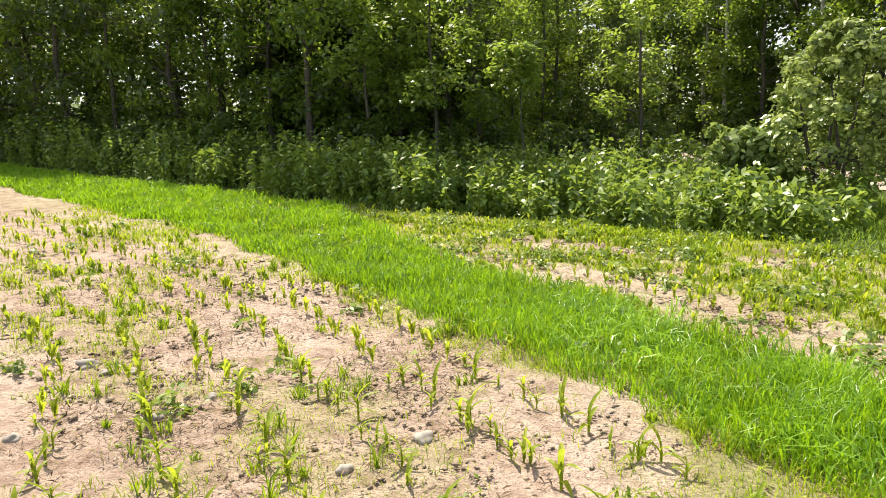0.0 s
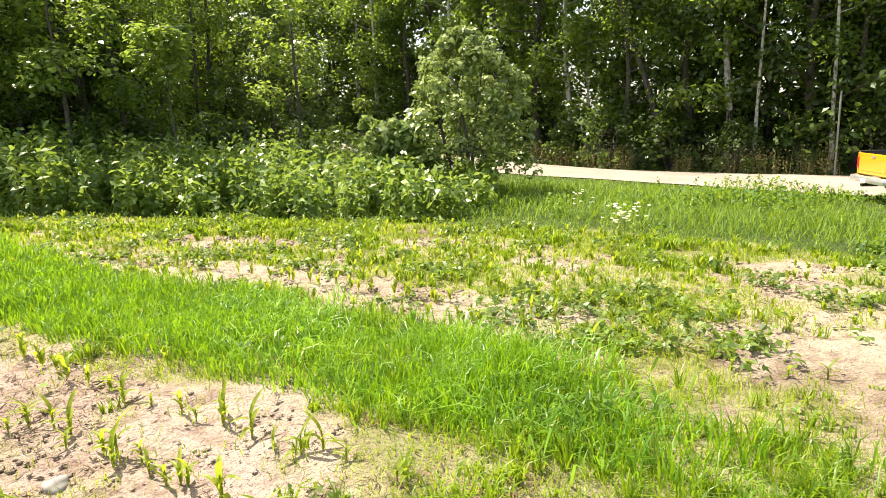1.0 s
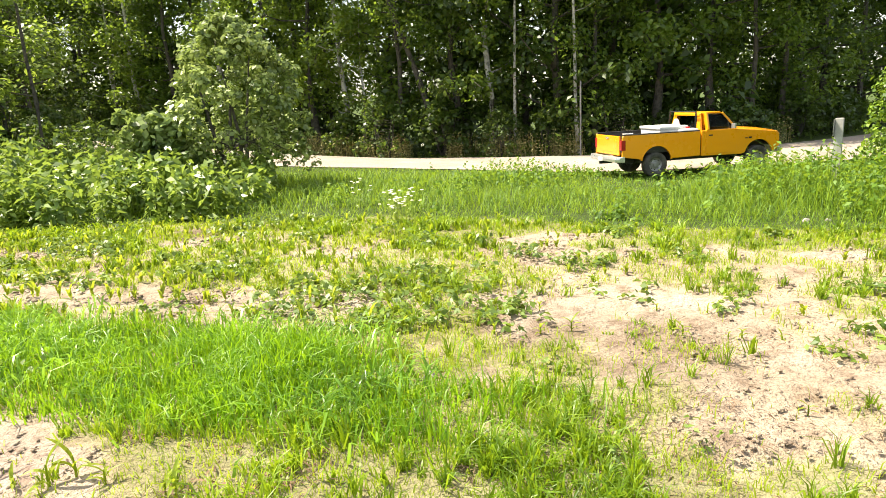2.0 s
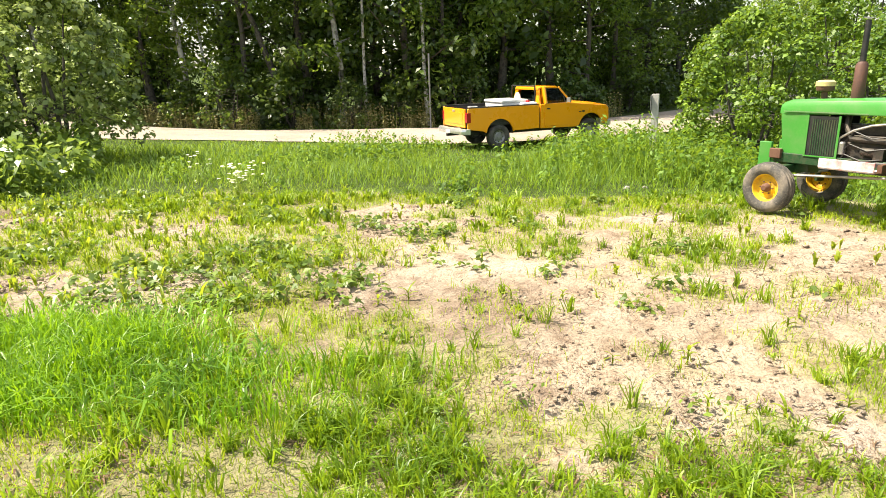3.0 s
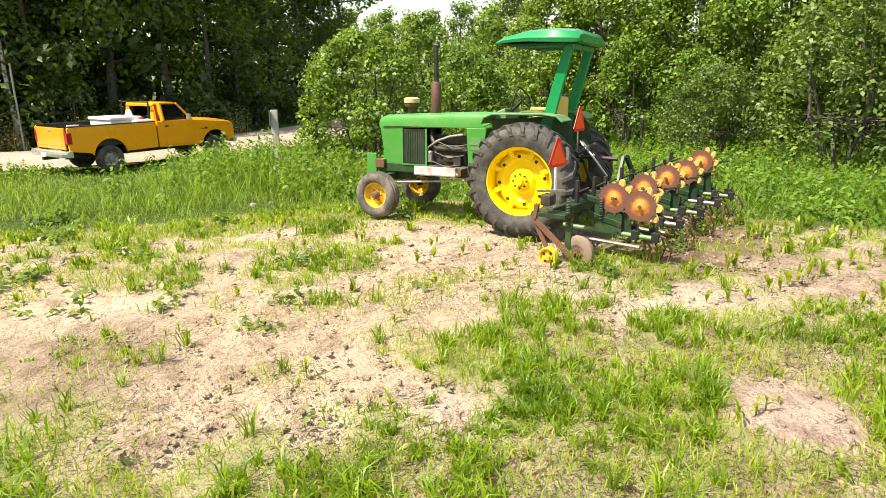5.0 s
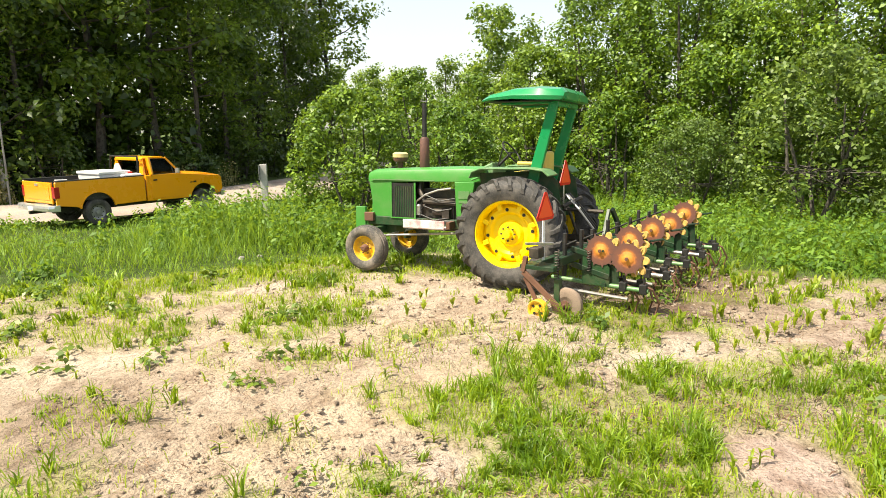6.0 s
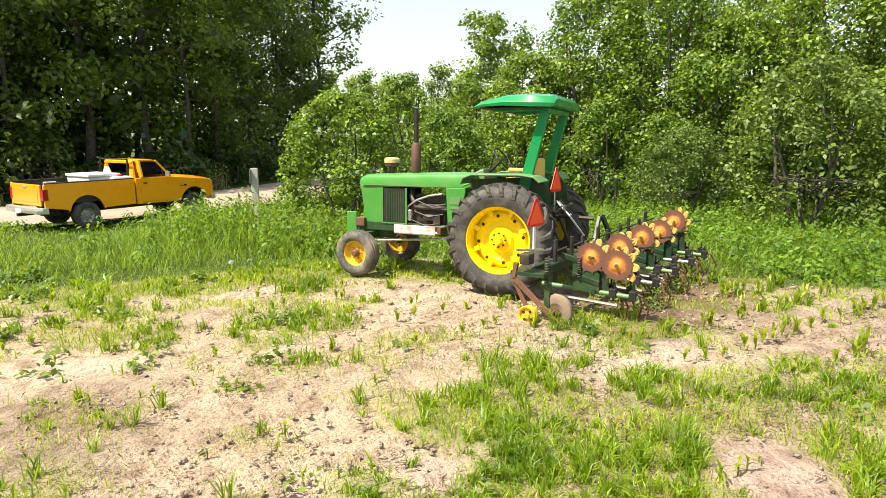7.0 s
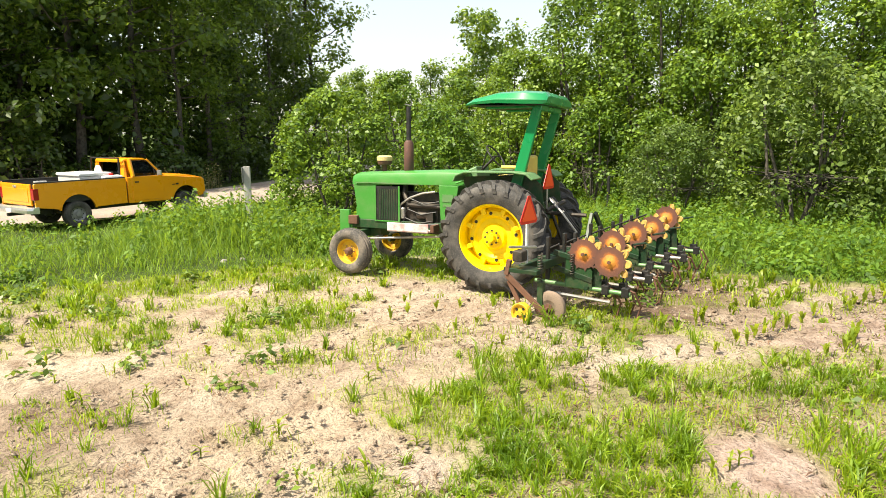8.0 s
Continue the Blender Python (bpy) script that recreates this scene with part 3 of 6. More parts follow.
def make_bush(name, m, H, R, lumps, per, leaf, leaves, label, seed, category="bush", group="", lump_r=0.55, low=0.06, point=0.5, stems=5):
    """Several stems under a full crown: lumps of leaves set over a rounded, uneven outline."""
    r = random.Random(seed)
    e = thing(name, m, label, category, group)
    places = []
    for k in range(lumps):
        g = low + (1 - low) * ((k + r.random()) / lumps) ** 0.85
        a = r.uniform(0, 2 * math.pi)
        swell = 1 + 0.22 * noise.noise(Vector((1.6 * math.cos(a), 1.6 * math.sin(a), 2.4 * g + seed)))
        wide = R * swell * max(0.05, 1 - g ** 2.4) ** point * (0.72 + 0.28 * min(1, g / 0.3))
        f = r.uniform(0.74, 1.0) if r.random() < 0.86 else r.uniform(0.2, 0.7)
        places.append((wide * f * math.cos(a), wide * f * math.sin(a), g * H * (0.94 + 0.1 * swell - 0.1), lump_r * r.uniform(0.6, 1.3) * (1.05 - 0.35 * g)))
    wood = Shape()
    for k in range(stems):
        a = 2 * math.pi * (k + 0.6 * r.random()) / stems
        top = Vector((0.45 * R * math.cos(a), 0.45 * R * math.sin(a), H * r.uniform(0.6, 0.85)))
        mid = Vector((0.3 * R * math.cos(a + 0.3), 0.3 * R * math.sin(a + 0.3), H * 0.3))
        t0 = 0.012 * H + 0.01
        wood.tube([(0.08 * R * math.cos(a), 0.08 * R * math.sin(a), -0.15), mid, top], 0, 6, [t0, t0 * 0.75, t0 * 0.25])
        for q in places[k::stems][:7]:
            root = mid.lerp(top, min(0.85, max(0.0, (q[2] - mid.z) / (top.z - mid.z) - 0.15)))
            wood.tube([root, root.lerp(Vector(q[:3]), 0.7)], 0, 4, [t0 * 0.3, t0 * 0.08])
    part("trunk", wood, M_BARK, e, smooth=True)
    rg = np.random.default_rng(seed)
    cc, rr = np.repeat(np.array([c[:3] for c in places]), per, 0), np.repeat(np.array([c[3] for c in places]), per)
    d = rg.normal(size=cc.shape)
    d[:, 2] += 0.25
    d /= np.linalg.norm(d, axis=1, keepdims=True)
    spray = rg.uniform(0.35, 1.0, len(rr)) ** 0.5 * np.where(rg.uniform(0, 1, len(rr)) < 0.07, 1.35, 1)
    c = cc + d * (rr * spray)[:, None] * np.array([1, 1, 0.8])
    c[:, 2] = np.maximum(c[:, 2], 0.04)
    nrm = d * 0.8 + rg.normal(size=c.shape) * 0.42 + np.array([0, 0, 0.45])
    me = raw_mesh("crown", *leaf_arrays(c, nrm, leaf * rg.uniform(0.55, 1.4, len(c)), 0.62, seed + 1))
    me.materials.append(leaves)
    new("crown", me).parent = e
    return e


def spot(x, y, turn=0.0, s=1.0, dz=0.0):
    return pose(x, y, float(land(x, y)) + dz, 0, 0, turn) @ Matrix.Diagonal((s, s, s, 1))


# ---- tractor ----
def ang(n, k, r):
    return r * math.cos(2 * math.pi * k / n), r * math.sin(2 * math.pi * k / n)


def lug_shape(side):
    s = Shape()
    ring = []
    for t, x, rad in ((-0.02, 0.0, 0.822), (0.09, 0.10, 0.822), (0.19, 0.20, 0.80), (0.23, 0.243, 0.715)):
        x *= side
        ring.append([(x, (rad + 0.0) * math.sin(t + w), (rad - d) * math.cos(t + w)) for w, d in ((-0.032, 0), (0.032, 0), (0.045, 0.07), (-0.045, 0.07))])
    return s.loft(ring)


LUGS = []


def rear_wheel(parent, x, outward):
    at = pose(x, 0, 0.815, 0, 0, 0 if outward > 0 else 180)
    rim = Shape().lathe([(-0.17, 0.5), (-0.17, 0.46), (-0.10, 0.43), (0.06, 0.43), (0.15, 0.455), (0.185, 0.475), (0.185, 0.505), (0.165, 0.5), (0.14, 0.47), (0.06, 0.445), (-0.1, 0.445), (-0.16, 0.475), (-0.17, 0.5)], 44)
    w = part("rear_wheel", rim, M_YELLOW, parent, "yellow steel rear wheel with dusty ribbed tyre", smooth=True, at=at)
    part("tyre", Shape().lathe([(-0.15, 0.47), (-0.2, 0.5), (-0.225, 0.57), (-0.235, 0.64), (-0.222, 0.71), (-0.18, 0.755), (0, 0.778), (0.18, 0.755), (0.222, 0.71), (0.235, 0.64), (0.225, 0.57), (0.2, 0.5), (0.15, 0.47)], 56), M_RUBBER, w, "dusty black tractor tyre", smooth=True)
    disc = Shape().lathe([(-0.02, 0.43), (0.0, 0.40), (0.035, 0.375), (0.04, 0.31), (0.0, 0.27), (0.0, 0.2), (0.05, 0.165), (0.06, 0.0), (0.03, 0.0), (0.03, 0.15), (-0.03, 0.2), (-0.03, 0.28), (0.0, 0.31), (-0.03, 0.43)], 40)
    part("wheel_disc", disc, M_YELLOW, w, smooth=True)
    part("hub", Shape().lathe([(0.05, 0.105), (0.11, 0.1), (0.115, 0.06), (0.2, 0.055), (0.205, 0.0)], 20), M_YELLOW, w, smooth=True)
    for k in range(8):
        c, s = ang(8, k + 0.5, 0.395)
        part("rim_clamp", Shape().box((-0.01, -0.035, -0.05), (0.07, 0.035, 0.05)), M_YELLOW, w, bevel=0.008, at=pose(0.02, c, s, math.degrees(math.atan2(s, c)) - 90))
        c, s = ang(16, 2 * k + 0.35, 0.345)
        part("wheel_slot", Shape().lathe([(0.0, 0.026), (0.012, 0.024), (0.012, 0.0)], 12), M_BLACK, w, "dark bolt hole", at=pose(0.034, c, s))
        c, s = ang(8, k, 0.1)
        part("wheel_nut", Shape().tube([(0.1, c, s), (0.135, c, s)], 0.014, 6), M_IRON, w)
    if not LUGS:
        for side in (-1, 1):
            LUGS.append(part("tread_lug", lug_shape(side), M_RUBBER, w).data)
        for o in list(w.children):
            if o.name.startswith("tread_lug"):
                bpy.data.objects.remove(o)
    for k in range(23):
        for side in (0, 1):
            o = new("tread_lug", LUGS[side])
            o.parent = w
            o.matrix_basis = pose(0, 0, 0, 360 / 23 * (k + 0.5 * side))
    return w


def front_wheel(parent, x, y, outward):
    w = part("front_wheel", Shape().lathe([(-0.09, 0.225), (-0.09, 0.2), (-0.03, 0.18), (0.04, 0.18), (0.09, 0.2), (0.095, 0.225), (0.085, 0.22), (0.05, 0.195), (0.02, 0.17), (0.02, 0.12), (0.04, 0.1), (0.04, 0.0)], 32),
             M_OCHRE, parent, "yellow front wheel with worn ribbed tyre", smooth=True, at=pose(x, y, 0.385, 0, 0, 0 if outward > 0 else 180))
    part("tyre", Shape().lathe([(-0.08, 0.2), (-0.115, 0.23), (-0.13, 0.29), (-0.12, 0.34), (-0.09, 0.37), (-0.085, 0.36), (-0.05, 0.364), (-0.045, 0.382), (-0.012, 0.385), (-0.008, 0.37), (0.008, 0.37), (0.012, 0.385), (0.045, 0.382), (0.05, 0.364), (0.085, 0.36), (0.09, 0.37), (0.12, 0.34), (0.13, 0.29), (0.115, 0.23), (0.08, 0.2)], 40),
         M_DUSTY, w, "dusty ribbed front tyre", smooth=True)
    part("hub", Shape().lathe([(0.03, 0.07), (0.1, 0.06), (0.13, 0.035), (0.13, 0)], 16), M_RUST, w, "rusty hub cap", smooth=True)
    for k in range(6):
        c, s = ang(6, k, 0.095)
        part("wheel_nut", Shape().tube([(0.03, c, s), (0.06, c, s)], 0.012, 6), M_RUST, w)


def smv_sign(parent, at):
    def tri(s, cut):
        h = s * 0.87
        return [(-s / 2 + cut, 0), (s / 2 - cut, 0), (s / 2 - cut * 0.5, cut * 0.87), (cut * 0.5, h - cut * 0.87 * 0.6), (-cut * 0.5, h - cut * 0.87 * 0.6), (-s / 2 + cut * 0.5, cut * 0.87)]
    b = part("warning_triangle", Shape().plate(tri(0.44, 0.05), -0.004, 0.004, "y"), M_RED, parent, "faded orange slow-vehicle triangle with red border", at=at)
    part("triangle_centre", Shape().plate([(a * 0.74, c * 0.74 + 0.035) for a, c in tri(0.44, 0.03)], -0.009, -0.005, "y"), M_ORANGE, b, "bright orange centre")
    return b


def build_tractor(m):
    t = thing("tractor", m, "old green row-crop tractor with yellow wheels and green canopy", "tractor")
    L = 2.6
    rear_wheel(t, -0.98, -1)
    rear_wheel(t, 0.98, 1)
    front_wheel(t, -0.74, L, -1)
    front_wheel(t, 0.74, L, 1)
    part("rear_axle", Shape().tube([(-0.9, 0, 0.815), (-0.5, 0, 0.815), (-0.3, 0, 0.815), (0.3, 0, 0.815), (0.5, 0, 0.815), (0.9, 0, 0.815)], 0, 16, [0.075, 0.11, 0.2, 0.2, 0.11, 0.075]), M_GREEN_DARK, t, smooth=True)
    part("gearbox", Shape().hexa([(-0.22, -0.35, 0.55), (0.22, -0.35, 0.55), (0.2, 1.15, 0.62), (-0.2, 1.15, 0.62)], [(-0.22, -0.3, 1.1), (0.22, -0.3, 1.1), (0.22, 1.15, 1.12), (-0.22, 1.15, 1.12)]), M_GREEN_DARK, t, bevel=0.03)
    part("engine_block", Shape().box((-0.17, 1.15, 0.66), (0.17, 2.05, 1.2)).box((-0.12, 1.2, 1.2), (0.12, 2.0, 1.33)).box((-0.2, 1.25, 0.78), (-0.16, 1.95, 1.1)), M_IRON, t, bevel=0.015)
    # engine trimmings on the open side
    part("exhaust_manifold", Shape().tube([(-0.23, 1.2, 1.13), (-0.25, 1.75, 1.15), (-0.2, 1.86, 1.3), (-0.05, 1.9, 1.6)], 0.045, 8), M_IRON, t, smooth=True)
    part("air_pipe", Shape().tube([(-0.26, 1.28, 1.36), (-0.27, 1.5, 1.33), (-0.28, 1.72, 1.26), (-0.27, 1.9, 1.15), (-0.26, 1.95, 0.98)], 0.017, 8), M_STEEL, t, "grey hose", smooth=True)
    part("fuel_filter", Shape().lathe([(0, 0), (0, 0.05), (0.16, 0.05), (0.18, 0.03), (0.18, 0)], 14, "z", (-0.25, 1.86, 0.92)), M_STEEL, t, smooth=True)
    part("fuel_pump", Shape().lathe([(-0.14, 0), (-0.14, 0.06), (0.14, 0.06), (0.16, 0.03), (0.16, 0)], 14, "y", (-0.24, 1.45, 0.98)).box((-0.3, 1.3, 0.88), (-0.2, 1.42, 1.04)), M_IRON, t, smooth=True)
    part("starter_motor", Shape().lathe([(-0.16, 0), (-0.16, 0.055), (0.12, 0.055), (0.14, 0.02), (0.14, 0)], 14, "y", (-0.25, 1.38, 0.82)), M_BLACK, t, smooth=True)
    for z, y0 in ((1.22, 1.2), (1.05, 1.25), (0.9, 1.3)):
        part("wire", Shape().tube([(-0.29, y0, z), (-0.31, y0 + 0.25, z - 0.05), (-0.29, y0 + 0.5, z + 0.03), (-0.26, y0 + 0.62, z - 0.12)], 0.009, 6), M_BLACK, t, smooth=True)
    # hood: a rounded shell in one sweep
    rings = []
    for y, w, top, low in ((0.72, 0.30, 1.70, 1.46), (1.2, 0.30, 1.70, 1.46), (2.3, 0.29, 1.66, 1.44), (2.72, 0.285, 1.64, 1.43), (2.84, 0.27, 1.60, 1.43)):
        rings.append([(-w, y, low), (-w, y, top - 0.10), (-w * 0.9, y, top - 0.035), (-w * 0.6, y, top), (w * 0.6, y, top), (w * 0.9, y, top - 0.035), (w, y, top - 0.10), (w, y, low)])
    part("hood", Shape().loft(rings), M_GREEN, t, "sun-faded green hood", bevel=0.006, smooth=True)
    part("hood_stripe", Shape().box((-0.304, 1.55, 1.462), (-0.296, 2.76, 1.478)), M_GREEN_FADED, t, "faded worn stripe")
    part("hood_cap", Shape().lathe([(0, 0.045), (0.03, 0.045), (0.035, 0)], 12, "z", (0.08, 2.55, 1.64)), M_BLACK, t)
    part("nose_panel", Shape().hexa([(-0.28, 2.38, 0.86), (0.28, 2.38, 0.86), (0.26, 2.74, 0.86), (-0.26, 2.74, 0.86)], [(-0.285, 2.38, 1.44), (0.285, 2.38, 1.44), (0.275, 2.82, 1.44), (-0.275, 2.82, 1.44)]), M_GREEN, t, "green radiator side panel", bevel=0.012)
    g = part("side_grille", Shape().box((-0.292, 1.93, 0.87), (-0.27, 2.36, 1.42)), M_BLACK, t, "dark screened side grille")
    for k in range(12):
        part("grille_slat", Shape().box((-0.299, 1.955 + k * 0.034, 0.89), (-0.2925, 1.967 + k * 0.034, 1.40)), M_GREEN_DARK, g)
    part("grille_frame", Shape().box((-0.305, 1.9, 0.85), (-0.29, 1.93, 1.43)).box((-0.305, 2.36, 0.85), (-0.29, 2.385, 1.43)).box((-0.305, 1.93, 0.85), (-0.29, 2.36, 0.87)), M_GREEN, t)
    part("side_grille", Shape().box((0.27, 1.93, 0.87), (0.292, 2.36, 1.42)), M_BLACK, t, "dark screened side grille")
    part("cowl_panel", Shape().hexa([(-0.31, 0.98, 0.83), (0.31, 0.98, 0.83), (0.31, 1.16, 0.83), (-0.31, 1.16, 0.83)], [(-0.31, 0.86, 1.46), (0.31, 0.86, 1.46), (0.31, 1.2, 1.46), (-0.31, 1.2, 1.46)]), M_GREEN, t, "green cowl panel with worn decal", bevel=0.01)
    part("model_badge", Shape().box((-0.317, 0.95, 1.22), (-0.312, 1.13, 1.33)).box((-0.317, 0.97, 1.15), (-0.312, 1.12, 1.185)), M_GREEN_FADED, t, "worn faded decal bars")
    part("dashboard", Shape().hexa([(-0.3, 0.5, 1.3), (0.3, 0.5, 1.3), (0.3, 0.72, 1.3), (-0.3, 0.72, 1.3)], [(-0.27, 0.58, 1.78), (0.27, 0.58, 1.78), (0.29, 0.72, 1.72), (-0.29, 0.72, 1.72)]), M_GREEN_FADED, t, bevel=0.02)
    part("side_lamp", Shape().tube([(-0.34, 0.82, 1.62), (-0.34, 0.66, 1.66)], 0.055, 12).tube([(-0.34, 0.62, 1.6), (-0.34, 0.9, 1.5)], 0.018, 6), M_GREEN, t, bevel=0.006)
    part("steering_column", Shape().tube([(0, 0.6, 1.7), (0, 0.36, 1.93)], 0.022, 8), M_BLACK, t)
    ringpts = [Vector((0.21 * math.cos(a), 0.36 + 0.13 * math.sin(a), 1.93 + 0.165 * math.sin(a))) for a in [k * math.pi / 10 for k in range(21)]]
    part("steering_wheel", Shape().tube(ringpts, 0.014, 6).tube([(-0.2, 0.36, 1.93), (0.2, 0.36, 1.93)], 0.01, 6), M_BLACK, t, smooth=True)
    part("control_lever", Shape().tube([(-0.12, 0.55, 1.7), (-0.16, 0.45, 2.0), (-0.15, 0.42, 2.06)], 0.01, 6), M_BLACK, t)
    part("air_precleaner", Shape().lathe([(1.62, 0.04), (1.76, 0.045), (1.77, 0.11), (1.80, 0.125), (1.84, 0.125)], 20, "z", (0, 2.35, 0)), M_MUFFLER, t, "dusty brown precleaner base", smooth=True)
    part("precleaner_cap", Shape().lathe([(1.84, 0.135), (1.90, 0.135), (1.925, 0.10), (1.93, 0)], 20, "z", (0, 2.35, 0)), M_CREAM, t, "cream precleaner cap", smooth=True)
    part("muffler", Shape().lathe([(1.60, 0.06), (1.66, 0.085), (2.14, 0.08), (2.18, 0.05), (2.18, 0)], 18, "z", (0, 1.88, 0)), M_MUFFLER, t, "rusty brown vertical muffler", smooth=True)
    part("exhaust_stack", Shape().lathe([(2.16, 0.042), (2.74, 0.040), (2.74, 0.03)], 14, "z", (0, 1.88, 0)), M_BLACK, t, "black exhaust pipe", smooth=True)
    part("rain_cap", Shape().hexa([(-0.045, 1.82, 2.75), (0.045, 1.82, 2.75), (0.045, 1.93, 2.77), (-0.045, 1.93, 2.77)], [(-0.04, 1.82, 2.76), (0.04, 1.82, 2.76), (0.04, 1.93, 2.785), (-0.04, 1.93, 2.785)]), M_BLACK, t)
    # frame, axle and step
    for s in (-1, 1):
        part("frame_rail", Shape().box((s * 0.25 - 0.04, 0.95, 0.72), (s * 0.25 + 0.04, 2.85, 0.87)), M_GREEN_DARK, t, "oily green frame rail", bevel=0.01)
        part("axle_knee", Shape().tube([(s * 0.6, L, 0.72), (s * 0.6, L, 0.38), (s * 0.74, L, 0.385)], 0.04, 10), M_GREEN_DARK, t, smooth=True)
        part("tie_rod", Shape().tube([(s * 0.12, L - 0.25, 0.58), (s * 0.6, L - 0.15, 0.55)], 0.02, 8), M_STEEL, t)
        part("steering_arm", Shape().bar((s * 0.6, L, 0.56), (s * 0.6, L - 0.18, 0.55), 0.05, 0.04), M_IRON, t)
    part("front_axle", Shape().box((-0.64, L - 0.06, 0.58), (0.64, L + 0.06, 0.7)), M_GREEN_DARK, t, "oily green front axle beam", bevel=0.012)
    part("axle_pedestal", Shape().hexa([(-0.16, L - 0.25, 0.56), (0.16, L - 0.25, 0.56), (0.16, L + 0.2, 0.56), (-0.16, L + 0.2, 0.56)], [(-0.26, L - 0.3, 0.86), (0.26, L - 0.3, 0.86), (0.26, L + 0.25, 0.86), (-0.26, L + 0.25, 0.86)]), M_GREEN_DARK, t, bevel=0.02)
    part("front_weight_bracket", Shape().box((-0.27, 2.84, 0.7), (0.27, 2.98, 0.9)).box((-0.3, 2.9, 0.6), (-0.24, 3.1, 1.02)).box((0.24, 2.9, 0.6), (0.3, 3.1, 1.02)), M_GREEN, t, "green front bracket", bevel=0.01)
    part("bracket_pad", Shape().box((-0.34, 2.72, 0.78), (-0.27, 2.9, 0.93)), M_RUST, t, "rusty bracket pad", bevel=0.01)
    part("drag_link", Shape().tube([(-0.3, 1.1, 0.66), (-0.42, 2.45, 0.56)], 0.02, 8), M_STEEL, t)
    step = part("side_step", Shape().box((-0.52, 1.28, 0.72), (-0.29, 2.02, 0.75)).box((-0.53, 1.28, 0.735), (-0.505, 2.02, 0.87)), M_PINK, t, "faded red and white steel side box", bevel=0.006)
    part("step_bracket", Shape().box((-0.5, 1.22, 0.74), (-0.26, 1.28, 0.85)), M_RUST, step)
    # driver's place
    for s in (-1, 1):
        prof = [(0.74, 1.56), (0.70, 1.66), (0.55, 1.715), (-0.2, 1.725), (-0.42, 1.70), (-0.52, 1.62), (-0.50, 1.60), (-0.41, 1.675), (-0.2, 1.70), (0.55, 1.69), (0.68, 1.64), (0.72, 1.56)]
        a, b = (0.40, 0.86) if s > 0 else (-0.86, -0.40)
        f = part("fender", Shape().plate(prof, a, b), M_GREEN_FADED, t, "faded green flat-topped fender", bevel=0.008)
        side_wall = [(0.7, 1.65), (-0.2, 1.7), (-0.42, 1.67), (-0.55, 1.55), (-0.6, 1.2), (-0.45, 0.95), (0.2, 0.95), (0.62, 1.2)]
        part("fender_side", Shape().plate(side_wall, s * 0.5 - 0.008, s * 0.5 + 0.008), M_GREEN_DARK, f, "dark green inner fender")
        part("canopy_post", Shape().hexa([(s * 0.52 - 0.045, -0.15, 1.1), (s * 0.52 + 0.045, -0.15, 1.1), (s * 0.52 + 0.045, 0.04, 1.1), (s * 0.52 - 0.045, 0.04, 1.1)],
                                         [(s * 0.52 - 0.04, -0.54, 2.66), (s * 0.52 + 0.04, -0.54, 2.66), (s * 0.52 + 0.04, -0.40, 2.66), (s * 0.52 - 0.04, -0.40, 2.66)]), M_GREEN_NEW, t, "bright green canopy post", bevel=0.012)
    part("operator_platform", Shape().box((-0.42, -0.3, 1.0), (0.42, 0.72, 1.04)), M_GREEN_DARK, t)
    part("canopy_crossbar", Shape().box((-0.56, -0.54, 2.60), (0.56, -0.44, 2.68)).box((-0.5, -0.5, 2.64), (-0.44, 0.35, 2.69)).box((0.44, -0.5, 2.64), (0.5, 0.35, 2.69)), M_GREEN_NEW, t, bevel=0.01)
    rings = []
    for y, z0, z1, w in ((-0.66, 2.70, 2.80, 0.72), (-0.60, 2.68, 2.86, 0.76), (-0.3, 2.69, 2.885, 0.77), (0.1, 2.71, 2.87, 0.77), (0.45, 2.70, 2.80, 0.75), (0.58, 2.685, 2.73, 0.70)):
        rings.append([(-w, y, z0), (-w - 0.01, y, z0 + 0.3 * (z1 - z0)), (-w * 0.93, y, z1 - 0.2 * (z1 - z0)), (-w * 0.75, y, z1), (w * 0.75, y, z1), (w * 0.93, y, z1 - 0.2 * (z1 - z0)), (w + 0.01, y, z0 + 0.3 * (z1 - z0)), (w, y, z0)])
    part("canopy", Shape().loft(rings), M_GREEN_NEW, t, "glossy bright green moulded canopy roof", smooth=True)
    # flat black sheet closing the roof from below
    part("canopy_lining", Shape().box((-0.7, -0.58, 2.672), (0.7, 0.5, 2.682)), M_BLACK, t, "dark underside of the canopy")
    seat = part("seat_cushion", Shape().box((-0.24, -0.16, 1.52), (0.24, 0.28, 1.64)), M_SEAT, t, "faded yellow vinyl seat", bevel=0.04)
    part("backrest", Shape().box((-0.25, -0.27, 1.62), (0.25, -0.16, 1.95)), M_SEAT, t, "faded yellow vinyl backrest", bevel=0.04)
    part("armrest", Shape().box((-0.32, -0.2, 1.74), (-0.25, 0.16, 1.80)), M_SEAT, t, bevel=0.02)
    part("seat_base", Shape().box((-0.2, -0.2, 1.04), (0.2, 0.2, 1.52)), M_BLACK, t, bevel=0.02)
    # hitch
    for s in (-1, 1):
        part("lift_arm", Shape().bar((s * 0.4, -0.15, 0.6), (s * 0.42, -1.15, 0.62), 0.06, 0.09), M_IRON, t, bevel=0.008)
        part("lift_rod", Shape().tube([(s * 0.4, -0.65, 0.62), (s * 0.32, -0.42, 1.25)], 0.024, 8), M_IRON, t)
    part("top_link", Shape().tube([(0, -0.3, 1.1), (0, -1.12, 1.08)], 0.03, 8), M_IRON, t)
    part("rear_housing", Shape().box((-0.2, -0.5, 0.75), (0.2, -0.28, 1.25)), M_GREEN_DARK, t, bevel=0.03)
